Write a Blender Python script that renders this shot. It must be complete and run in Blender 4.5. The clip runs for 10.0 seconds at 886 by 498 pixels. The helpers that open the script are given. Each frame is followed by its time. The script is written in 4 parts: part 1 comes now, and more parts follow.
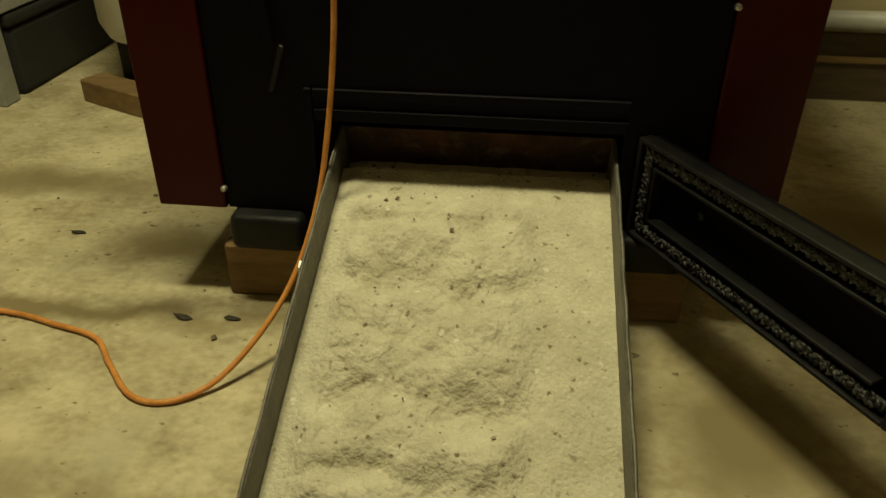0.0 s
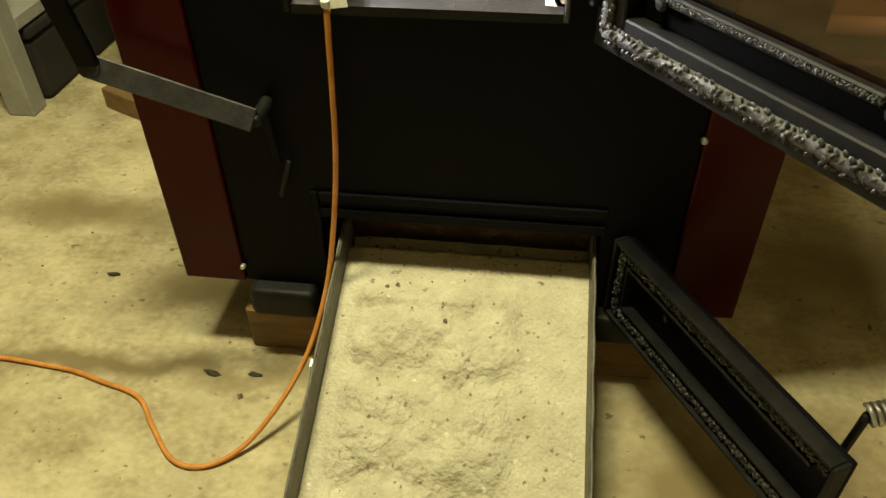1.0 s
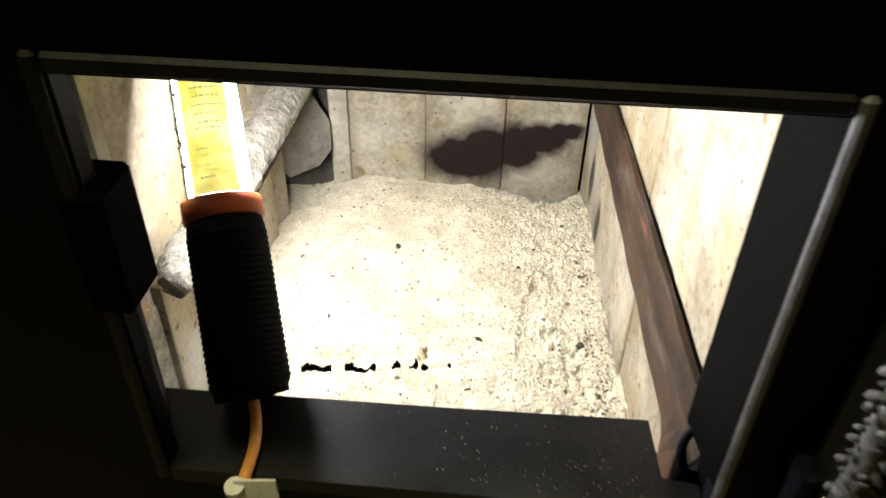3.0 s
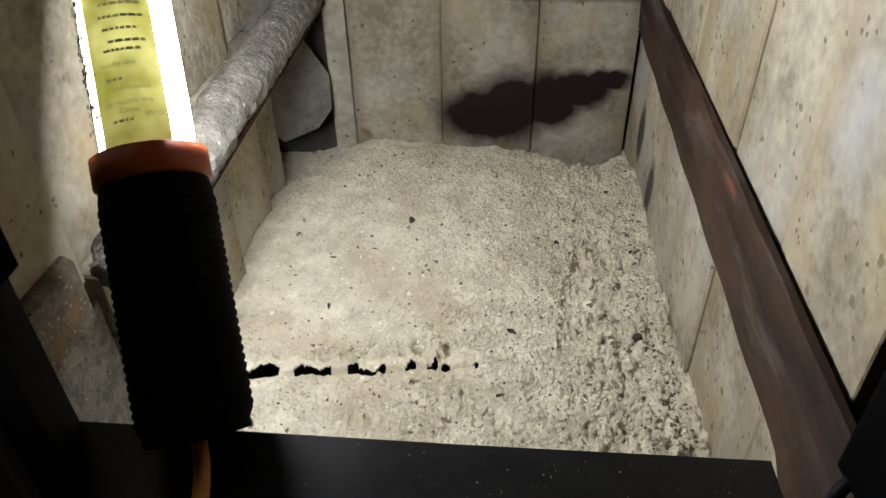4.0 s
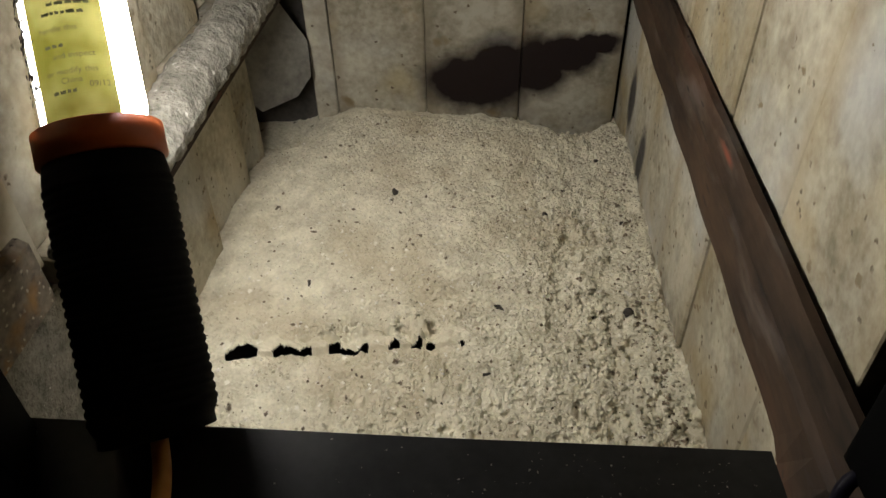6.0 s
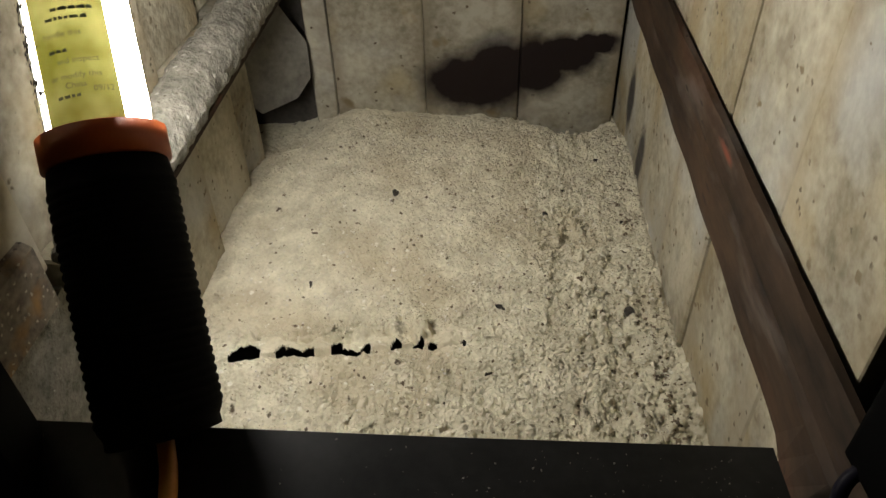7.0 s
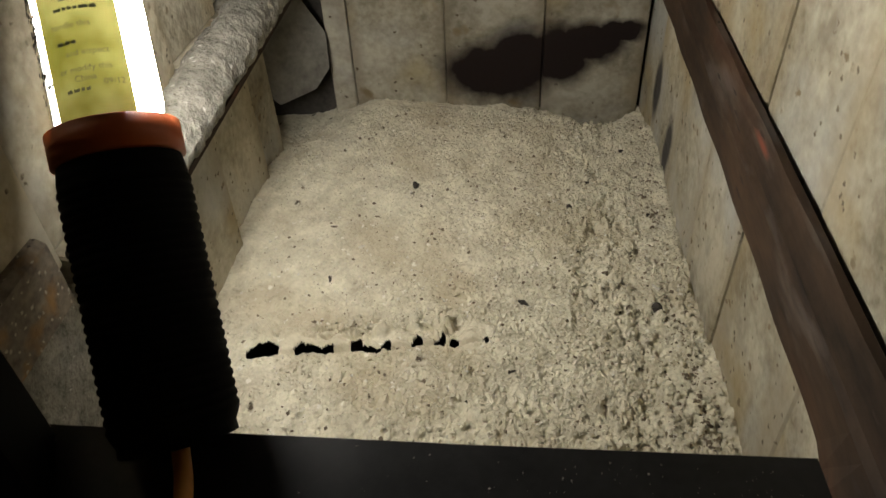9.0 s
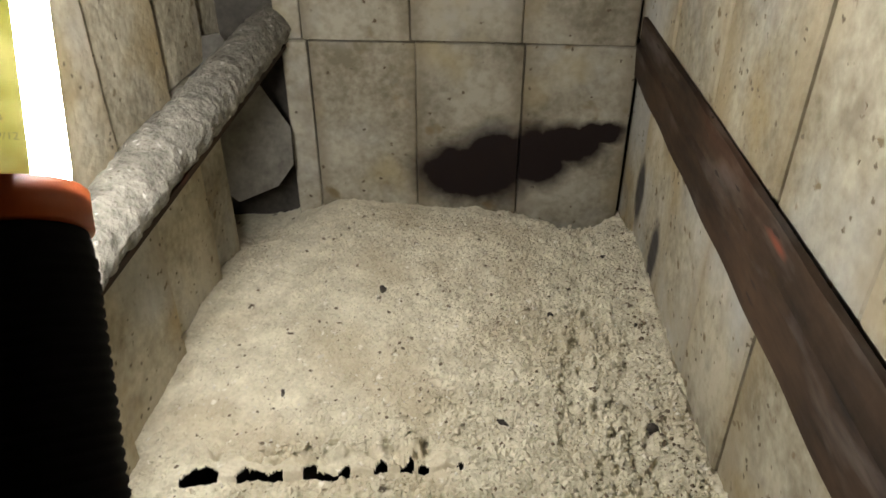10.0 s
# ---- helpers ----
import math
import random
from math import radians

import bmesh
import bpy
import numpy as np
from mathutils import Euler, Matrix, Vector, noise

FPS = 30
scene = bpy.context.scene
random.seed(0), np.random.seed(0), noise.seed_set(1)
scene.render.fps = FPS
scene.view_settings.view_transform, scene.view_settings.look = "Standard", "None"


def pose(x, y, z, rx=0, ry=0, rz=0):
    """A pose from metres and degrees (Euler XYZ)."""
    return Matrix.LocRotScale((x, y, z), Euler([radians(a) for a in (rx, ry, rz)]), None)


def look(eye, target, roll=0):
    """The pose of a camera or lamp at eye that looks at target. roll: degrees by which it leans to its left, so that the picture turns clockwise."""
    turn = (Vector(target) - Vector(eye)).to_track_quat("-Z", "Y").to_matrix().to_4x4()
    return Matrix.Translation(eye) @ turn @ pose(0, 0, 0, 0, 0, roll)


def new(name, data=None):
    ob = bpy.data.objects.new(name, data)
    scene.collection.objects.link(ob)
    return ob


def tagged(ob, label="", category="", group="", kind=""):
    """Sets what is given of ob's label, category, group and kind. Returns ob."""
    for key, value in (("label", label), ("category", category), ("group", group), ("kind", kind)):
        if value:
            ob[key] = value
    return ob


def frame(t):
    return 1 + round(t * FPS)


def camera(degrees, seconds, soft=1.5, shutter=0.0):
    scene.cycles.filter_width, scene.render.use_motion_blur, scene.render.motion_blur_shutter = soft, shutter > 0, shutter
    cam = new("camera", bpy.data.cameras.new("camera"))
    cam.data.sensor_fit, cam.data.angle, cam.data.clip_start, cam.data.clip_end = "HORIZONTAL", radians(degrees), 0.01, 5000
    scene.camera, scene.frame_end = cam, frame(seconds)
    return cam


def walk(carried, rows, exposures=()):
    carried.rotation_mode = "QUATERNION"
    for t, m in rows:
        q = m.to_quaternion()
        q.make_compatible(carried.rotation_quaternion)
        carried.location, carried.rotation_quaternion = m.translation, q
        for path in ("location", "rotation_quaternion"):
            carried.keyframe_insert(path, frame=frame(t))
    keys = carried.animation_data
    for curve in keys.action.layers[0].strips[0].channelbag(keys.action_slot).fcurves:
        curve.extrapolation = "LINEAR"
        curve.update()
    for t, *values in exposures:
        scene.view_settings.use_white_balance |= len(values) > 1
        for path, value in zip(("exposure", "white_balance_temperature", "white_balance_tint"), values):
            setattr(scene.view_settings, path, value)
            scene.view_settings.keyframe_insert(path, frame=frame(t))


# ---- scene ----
cam = camera(60.6, 10.0, soft=1.5, shutter=0.4)
PATH = [
    (0, (0.13, -0.922, 0.656), (-0.043, 0.78, -0.38), 0.5),
    (0.5, (0.127, -0.876, 0.793), (-0.07, 0.714, -0.405), -1.7),
    (1, (0.16, -0.852, 0.95), (-0.05, 0.671, -0.328), -0.9),
    (1.2, (0.124, -0.828, 0.954), (-0.008, 0.697, -0.333), 0.4),
    (1.5, (0.083, -0.702, 0.978), (-0.042, 0.826, -0.307), 0.3),
    (2, (0.075, -0.565, 0.997), (-0.039, 1.001, -0.242), -1.5),
    (2.5, (0.089, -0.421, 1.014), (-0.071, 1.177, -0.178), -0.5),
    (2.7, (0.072, -0.357, 1.012), (-0.057, 1.244, -0.179), 1.3),
    (3.8, (0.041, -0.167, 0.899), (-0.132, 1.389, -0.346), -0.8),
    (4, (0.041, -0.156, 0.894), (-0.142, 1.395, -0.356), -1.3),
    (4.5, (0.052, -0.15, 0.894), (-0.111, 1.37, -0.396), -1.7),
    (5, (0.05, -0.138, 0.881), (-0.12, 1.372, -0.42), -1.8),
    (6.5, (0.043, -0.131, 0.882), (-0.104, 1.364, -0.438), -1.3),
    (7, (0.043, -0.133, 0.883), (-0.11, 1.366, -0.433), -1.8),
    (7.5, (0.043, -0.132, 0.88), (-0.106, 1.358, -0.446), -2.0),
    (8, (0.045, -0.129, 0.878), (-0.111, 1.351, -0.458), -1.9),
    (8.5, (0.041, -0.129, 0.876), (-0.144, 1.347, -0.461), -2.7),
    (9, (0.039, -0.119, 0.876), (-0.162, 1.357, -0.459), -3.1),
    (9.5, (0.038, -0.091, 0.855), (-0.153, 1.491, -0.353), -1.0),
    (10, (0.029, -0.071, 0.831), (-0.093, 1.592, -0.273), -0.1),
]
walk(cam, [(t, look(e, g, r)) for t, e, g, r in PATH],
     exposures=[(0.0, 0.05, 6500, 10), (1.0, 0.65, 6500, 10), (1.5, 0.75, 6500, 10), (2.0, 0.75, 6500, 10), (2.5, 0.15, 6500, 10), (2.7, -0.35, 6500, 10),
                (3.8, -2.35, 6300, 10), (4.5, -2.63, 5900, 10), (5.0, -2.82, 6100, 10), (6.5, -2.93, 7000, 7), (9.0, -2.95, 7000, 7), (9.5, -2.95, 7100, 7), (10.0, -2.65, 6800, 8)])

# ---- exposure follows the bright lamp; world, lights ----
world = bpy.data.worlds.new("world")
scene.world = world
world.use_nodes = True
world.node_tree.nodes["Background"].inputs[0].default_value = (0.9, 0.85, 0.6, 1)
world.node_tree.nodes["Background"].inputs[1].default_value = 0.006


def lamp_area(name, eye, target, size, power, colour):
    d = bpy.data.lights.new(name, "AREA")
    d.shape, d.size, d.size_y, d.energy, d.color = "RECTANGLE", size[0], size[1], power, colour
    ob = new(name, d)
    ob.matrix_world = look(eye, target)
    return ob


# long ceiling tube across the room, out of view
lamp_area("room_light", (-0.24, -0.10, 2.38), (-0.2, -0.3, 0.0), (0.6, 0.2), 46, (0.93, 0.86, 0.47))

# ---- materials ----


def nodes_of(name):
    m = bpy.data.materials.new(name)
    m.use_nodes = True
    nt = m.node_tree
    return m, nt, nt.nodes["Principled BSDF"]


def mat(name, dark, light, scale=20.0, rough=(0.6, 0.8), metal=0.0, bump=0.15, fine=180.0, spots=None,
        spot_scale=60.0, spot_at=0.62, by_object=0.0, stretch=(1, 1, 1), distance=0.002, span=(0.48, 0.86), shine=0.5, tint=(), specks=(), grain=None, rim=None, island=None):
    """Two-scale noise colour, roughness variation and fine relief; optional dark or pale spots."""
    m, nt, bs = nodes_of(name)
    N, L = nt.nodes.new, nt.links.new
    tc = N("ShaderNodeNewGeometry")
    mp = N("ShaderNodeMapping")
    mp.inputs["Scale"].default_value = stretch
    L(tc.outputs["Position"], mp.inputs["Vector"])
    info = N("ShaderNodeObjectInfo")
    add = N("ShaderNodeVectorMath")
    add.operation = "MULTIPLY_ADD"
    L(info.outputs["Random"], add.inputs[0])
    add.inputs[1].default_value = (7.3 * by_object, 3.1 * by_object, 5.7 * by_object)
    L(mp.outputs[0], add.inputs[2])
    n1 = N("ShaderNodeTexNoise")
    n1.inputs["Scale"].default_value, n1.inputs["Detail"].default_value = scale, 6
    n1.inputs["Roughness"].default_value = 0.65
    L(add.outputs[0], n1.inputs["Vector"])
    n2 = N("ShaderNodeTexNoise")
    n2.inputs["Scale"].default_value, n2.inputs["Detail"].default_value = fine, 4
    L(add.outputs[0], n2.inputs["Vector"])
    mixv = N("ShaderNodeMath")
    mixv.operation = "MULTIPLY_ADD"
    L(n2.outputs[0], mixv.inputs[0])
    mixv.inputs[1].default_value = 0.35
    L(n1.outputs[0], mixv.inputs[2])
    ramp = N("ShaderNodeValToRGB")
    ramp.color_ramp.elements[0].position, ramp.color_ramp.elements[0].color = span[0], (*dark, 1)
    ramp.color_ramp.elements[1].position, ramp.color_ramp.elements[1].color = span[1], (*light, 1)
    L(mixv.outputs[0], ramp.inputs[0])
    col = ramp.outputs[0]
    for k, (hue, tscale, lo, amount) in enumerate(tint):
        nt_ = N("ShaderNodeTexNoise")
        nt_.inputs["Scale"].default_value, nt_.inputs["Detail"].default_value = tscale, 4
        sh = N("ShaderNodeVectorMath")
        L(add.outputs[0], sh.inputs[0])
        sh.inputs[1].default_value = (3.7 * k + 1.3, 8.1 * k, 2.9)
        L(sh.outputs[0], nt_.inputs["Vector"])
        rt = N("ShaderNodeMapRange")
        rt.inputs[1].default_value, rt.inputs[2].default_value, rt.inputs[4].default_value = lo, lo + 0.16, amount
        L(nt_.outputs[0], rt.inputs[0])
        mt = N("ShaderNodeMix")
        mt.data_type = "RGBA"
        L(rt.outputs[0], mt.inputs[0])
        L(col, mt.inputs[6])
        mt.inputs[7].default_value = (*hue, 1)
        col = mt.outputs[2]
    if by_object:
        hsv = N("ShaderNodeHueSaturation")
        ma = N("ShaderNodeMapRange")
        L(info.outputs["Random"], ma.inputs[0])
        ma.inputs[3].default_value, ma.inputs[4].default_value = 1 - 0.16 * by_object, 1 + 0.12 * by_object
        L(ma.outputs[0], hsv.inputs["Value"])
        L(col, hsv.inputs["Color"])
        col = hsv.outputs[0]
    if rim:
        hue, half, wide, amount = rim
        place = N("ShaderNodeTexCoord")
        sep = N("ShaderNodeSeparateXYZ")
        L(place.outputs["Object"], sep.inputs[0])
        side_ = N("ShaderNodeMath")
        side_.operation = "ABSOLUTE"
        L(sep.outputs[0], side_.inputs[0])
        drift = N("ShaderNodeMath")
        drift.operation = "MULTIPLY_ADD"
        L(n1.outputs[0], drift.inputs[0])
        drift.inputs[1].default_value = wide * 2.4
        L(side_.outputs[0], drift.inputs[2])
        near_ = N("ShaderNodeMapRange")
        near_.inputs[1].default_value, near_.inputs[2].default_value, near_.inputs[4].default_value = half + wide * 0.7, half + wide * 2.0, amount
        L(drift.outputs[0], near_.inputs[0])
        mr_ = N("ShaderNodeMix")
        mr_.data_type = "RGBA"
        L(near_.outputs[0], mr_.inputs[0])
        L(col, mr_.inputs[6])
        mr_.inputs[7].default_value = (*hue, 1)
        col = mr_.outputs[2]
    if island:
        vary = N("ShaderNodeMapRange")
        L(tc.outputs["Random Per Island"], vary.inputs[0])
        vary.inputs[3].default_value, vary.inputs[4].default_value = island
        hv = N("ShaderNodeHueSaturation")
        L(vary.outputs[0], hv.inputs["Value"])
        L(col, hv.inputs["Color"])
        col = hv.outputs[0]
    if spots:
        n3 = N("ShaderNodeTexNoise")
        n3.inputs["Scale"].default_value, n3.inputs["Detail"].default_value = spot_scale, 3
        L(add.outputs[0], n3.inputs["Vector"])
        r3 = N("ShaderNodeMapRange")
        r3.inputs[1].default_value, r3.inputs[2].default_value = spot_at, spot_at + 0.07
        L(n3.outputs[0], r3.inputs[0])
        mx = N("ShaderNodeMix")
        mx.data_type = "RGBA"
        L(r3.outputs[0], mx.inputs[0])
        L(col, mx.inputs[6])
        mx.inputs[7].default_value = (*spots, 1)
        col = mx.outputs[2]
    for sscale, part_, hue in specks:
        vo = N("ShaderNodeTexVoronoi")
        vo.inputs["Scale"].default_value = sscale
        ragged = N("ShaderNodeTexNoise")
        ragged.inputs["Scale"].default_value = sscale * 1.6
        L(add.outputs[0], ragged.inputs["Vector"])
        shift = N("ShaderNodeVectorMath")
        shift.operation = "MULTIPLY_ADD"
        L(ragged.outputs["Color"], shift.inputs[0])
        shift.inputs[1].default_value = (1.0 / sscale,) * 3
        L(add.outputs[0], shift.inputs[2])
        L(shift.outputs[0], vo.inputs["Vector"])
        pick = N("ShaderNodeSeparateColor")
        L(vo.outputs["Color"], pick.inputs[0])
        th = N("ShaderNodeMath")
        th.operation = "LESS_THAN"
        L(pick.outputs[0], th.inputs[0])
        th.inputs[1].default_value = part_
        near = N("ShaderNodeMapRange")
        near.inputs[1].default_value, near.inputs[2].default_value = 0.5, 0.25
        L(vo.outputs["Distance"], near.inputs[0])
        both = N("ShaderNodeMath")
        both.operation = "MULTIPLY"
        L(th.outputs[0], both.inputs[0])
        L(near.outputs[0], both.inputs[1])
        mk = N("ShaderNodeMix")
        mk.data_type = "RGBA"
        L(both.outputs[0], mk.inputs[0])
        L(col, mk.inputs[6])
        mk.inputs[7].default_value = (*hue, 1)
        col = mk.outputs[2]
    L(col, bs.inputs["Base Color"])
    rr = N("ShaderNodeMapRange")
    L(n1.outputs[0], rr.inputs[0])
    rr.inputs[3].default_value, rr.inputs[4].default_value = rough
    L(rr.outputs[0], bs.inputs["Roughness"])
    bs.inputs["Metallic"].default_value = metal
    bs.inputs["Specular IOR Level"].default_value = shine
    if bump:
        b = N("ShaderNodeBump")
        b.inputs["Strength"].default_value, b.inputs["Distance"].default_value = bump, distance
        L(mixv.outputs[0], b.inputs["Height"])
        L(b.outputs[0], bs.inputs["Normal"])
        if grain:
            vg = N("ShaderNodeTexVoronoi")
            vg.inputs["Scale"].default_value, vg.inputs["Detail"].default_value = grain[0], 2
            L(add.outputs[0], vg.inputs["Vector"])
            b2 = N("ShaderNodeBump")
            b2.invert = True
            b2.inputs["Strength"].default_value, b2.inputs["Distance"].default_value = grain[1], 0.5 / grain[0]
            L(vg.outputs["Distance"], b2.inputs["Height"])
            L(b.outputs[0], b2.inputs["Normal"])
            L(b2.outputs[0], bs.inputs["Normal"])
    return m


def stain(m, spots, colour, edge=0.35, wobble=0.05, wobble_scale=22.0):
    """Soot marks, floor stains and one painted shadow band: ellipses (centre, radii) in the place, with a ragged rim.
    """
    nt = m.node_tree
    N, L = nt.nodes.new, nt.links.new
    bs = nt.nodes["Principled BSDF"]
    was = bs.inputs["Base Color"].links[0].from_socket
    geo = N("ShaderNodeNewGeometry")
    ns = N("ShaderNodeTexNoise")
    ns.inputs["Scale"].default_value, ns.inputs["Detail"].default_value = wobble_scale, 5
    L(geo.outputs["Position"], ns.inputs["Vector"])
    off = N("ShaderNodeVectorMath")
    off.operation = "MULTIPLY_ADD"
    L(ns.outputs["Color"], off.inputs[0])
    off.inputs[1].default_value = (wobble, wobble, wobble)
    L(geo.outputs["Position"], off.inputs[2])
    total = None
    for c, r in spots:
        sub = N("ShaderNodeVectorMath")
        sub.operation = "SUBTRACT"
        L(off.outputs[0], sub.inputs[0])
        sub.inputs[1].default_value = [a + wobble * 0.5 for a in c]
        div = N("ShaderNodeVectorMath")
        div.operation = "DIVIDE"
        L(sub.outputs[0], div.inputs[0])
        div.inputs[1].default_value = r
        ln = N("ShaderNodeVectorMath")
        ln.operation = "LENGTH"
        L(div.outputs[0], ln.inputs[0])
        mr = N("ShaderNodeMapRange")
        mr.inputs[1].default_value, mr.inputs[2].default_value = 1.0 + edge / 2, 1.0 - edge / 2
        L(ln.outputs["Value"], mr.inputs[0])
        if total is None:
            total = mr.outputs[0]
        else:
            mx = N("ShaderNodeMath")
            mx.operation = "MAXIMUM"
            L(total, mx.inputs[0])
            L(mr.outputs[0], mx.inputs[1])
            total = mx.outputs[0]
    mix = N("ShaderNodeMix")
    mix.data_type = "RGBA"
    L(total, mix.inputs[0])
    L(was, mix.inputs[6])
    mix.inputs[7].default_value = (*colour, 1)
    L(mix.outputs[2], bs.inputs["Base Color"])
    return m


M_floor = mat("dusty_floor", (0.30, 0.25, 0.15), (0.58, 0.52, 0.35), 6, (0.75, 0.95), bump=0.15, fine=70, span=(0.5, 0.8),
              spots=(0.16, 0.12, 0.07), spot_scale=20, spot_at=0.71, stretch=(1, 1.2, 1), tint=(((0.30, 0.25, 0.13), 7, 0.52, 0.6), ((0.50, 0.46, 0.33), 11, 0.54, 0.6), ((0.20, 0.16, 0.09), 19, 0.62, 0.5)),
              specks=((60, 0.006, (0.16, 0.125, 0.07)), (130, 0.015, (0.22, 0.18, 0.10))))
# First ellipse paints the boiler's shadow band; the others are soft brown patches.
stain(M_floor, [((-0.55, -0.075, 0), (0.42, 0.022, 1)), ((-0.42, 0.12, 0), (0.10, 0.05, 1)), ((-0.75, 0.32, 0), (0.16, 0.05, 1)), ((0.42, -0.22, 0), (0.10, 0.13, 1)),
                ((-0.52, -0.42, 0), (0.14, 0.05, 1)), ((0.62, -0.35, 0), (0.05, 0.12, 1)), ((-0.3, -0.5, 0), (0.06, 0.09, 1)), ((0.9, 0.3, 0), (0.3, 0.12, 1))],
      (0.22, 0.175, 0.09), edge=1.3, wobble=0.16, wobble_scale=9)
M_wall = mat("room_wall", (0.40, 0.33, 0.20), (0.52, 0.45, 0.29), 3, (0.8, 0.95), bump=0.1)
M_ceiling = mat("ceiling_paint", (0.55, 0.52, 0.45), (0.65, 0.62, 0.55), 3, (0.8, 0.95), bump=0.1)
M_black = mat("black_paint", (0.0018, 0.0016, 0.0036), (0.0044, 0.0038, 0.0085), 9, (0.42, 0.62), bump=0.08, fine=300,
              spots=(0.03, 0.03, 0.03), spot_scale=150, spot_at=0.76, shine=0.09)
M_sill = mat("worn_black_steel", (0.003, 0.003, 0.0032), (0.013, 0.0128, 0.0125), 24, (0.3, 0.5), 0.0, bump=0.15,
             spots=(0.20, 0.19, 0.17), spot_scale=210, spot_at=0.76, shine=0.2)
M_edge = mat("bare_steel_edge", (0.06, 0.06, 0.065), (0.17, 0.17, 0.175), 40, (0.35, 0.55), 0.7)
M_jamb = mat("sooty_black", (0.0012, 0.0012, 0.0012), (0.003, 0.003, 0.003), 20, (0.7, 0.9), bump=0.05, shine=0.02)
M_red = mat("burgundy_enamel", (0.040, 0.002, 0.002), (0.055, 0.003, 0.003), 6, (0.2, 0.3), bump=0.03, shine=0.14)
M_rope = mat("rope_gasket", (0.008, 0.008, 0.0078), (0.068, 0.068, 0.066), 160, (0.45, 0.65), 0.0, bump=0.6, fine=600, span=(0.5, 0.85), distance=0.002, island=(0.04, 1.35))
M_rope_dark = mat("sooty_rope", (0.008, 0.008, 0.008), (0.10, 0.10, 0.102), 210, (0.4, 0.65), 0.2, bump=0.6, fine=600, span=(0.55, 0.85), distance=0.002, island=(0.1, 1.4))
M_iron = mat("dark_iron", (0.004, 0.004, 0.005), (0.014, 0.014, 0.0155), 30, (0.4, 0.62), 0.2, bump=0.2, shine=0.3)
M_bar = mat("grey_bar_steel", (0.03, 0.03, 0.034), (0.075, 0.075, 0.082), 30, (0.35, 0.5), 0.6, bump=0.1)
M_galv = mat("galvanised_sheet", (0.085, 0.08, 0.068), (0.19, 0.18, 0.155), 26, (0.45, 0.7), 0.4, bump=0.15,
             spots=(0.12, 0.07, 0.04), spot_scale=50, spot_at=0.66)
M_rust = mat("rusty_rail", (0.012, 0.0075, 0.005), (0.062, 0.037, 0.022), 26, (0.65, 0.85), 0.1, bump=0.3, shine=0.25,
             spots=(0.20, 0.06, 0.035), spot_scale=30, spot_at=0.70, stretch=(1, 0.22, 1), tint=(((0.14, 0.12, 0.105), 42, 0.56, 0.6), ((0.13, 0.045, 0.022), 10, 0.55, 0.5)), specks=((300, 0.05, (0.03, 0.02, 0.015)),))
M_bracket = mat("rusty_bracket", (0.07, 0.058, 0.045), (0.25, 0.21, 0.165), 40, (0.7, 0.9), 0.1, bump=0.4, fine=260, shine=0.2,
                tint=(((0.36, 0.19, 0.05), 26, 0.50, 0.8), ((0.30, 0.27, 0.21), 60, 0.60, 0.5)), specks=((330, 0.10, (0.42, 0.38, 0.30)), (420, 0.08, (0.02, 0.015, 0.012))))
M_hole = mat("flue_soot", (0.012, 0.011, 0.010), (0.03, 0.028, 0.025), 20, (0.9, 1.0))
M_brick = mat("fire_brick", (0.17, 0.148, 0.105), (0.40, 0.368, 0.295), 10, (0.8, 0.95), bump=0.35, fine=140, by_object=1.0,
              spots=(0.19, 0.145, 0.085), spot_scale=22, spot_at=0.655, span=(0.50, 0.80), shine=0.1,
              tint=(((0.40, 0.33, 0.19), 11, 0.52, 0.6), ((0.40, 0.40, 0.385), 9, 0.54, 0.6), ((0.13, 0.105, 0.075), 17, 0.58, 0.55)), specks=((200, 0.02, (0.10, 0.075, 0.05)),), rim=((0.15, 0.12, 0.08), 0.044, 0.010, 0.5))
stain(M_brick, [((0.003, 0.68, 0.434), (0.064, 0.1, 0.038)), ((0.032, 0.68, 0.448), (0.046, 0.1, 0.047)), ((0.075, 0.68, 0.457), (0.042, 0.1, 0.039)),
                ((0.108, 0.68, 0.472), (0.042, 0.1, 0.027)), ((0.142, 0.68, 0.487), (0.030, 0.1, 0.014))], (0.016, 0.011, 0.010), edge=0.5, wobble=0.022, wobble_scale=42)
M_side = mat("side_brick", (0.18, 0.153, 0.10), (0.50, 0.455, 0.345), 8, (0.8, 0.95), bump=0.7, fine=130, distance=0.003, by_object=1.0,
             spots=(0.16, 0.115, 0.06), spot_scale=48, spot_at=0.70, span=(0.48, 0.80), grain=(60, 0.2),
             specks=((230, 0.035, (0.12, 0.095, 0.06)), (110, 0.02, (0.17, 0.13, 0.075))), rim=((0.29, 0.225, 0.125), 0.040, 0.020, 0.5),
             tint=(((0.34, 0.25, 0.11), 10, 0.52, 0.65), ((0.43, 0.44, 0.43), 7, 0.50, 0.6), ((0.17, 0.14, 0.10), 26, 0.60, 0.6)))
stain(M_side, [((0.18, 0.615, 0.455), (0.1, 0.016, 0.036)), ((0.18, 0.535, 0.43), (0.1, 0.014, 0.036))],
      (0.05, 0.045, 0.04), edge=0.5, wobble=0.015)
M_ash = mat("wood_ash", (0.50, 0.455, 0.335), (0.80, 0.745, 0.585), 40, (0.9, 1.0), bump=0.5, fine=330,
            spots=(0.30, 0.26, 0.18), spot_scale=110, spot_at=0.72, distance=0.003, grain=(300, 0.25),
            tint=(((0.46, 0.39, 0.26), 12, 0.50, 0.5),), specks=((190, 0.035, (0.80, 0.76, 0.66)), (120, 0.008, (0.10, 0.075, 0.05))))
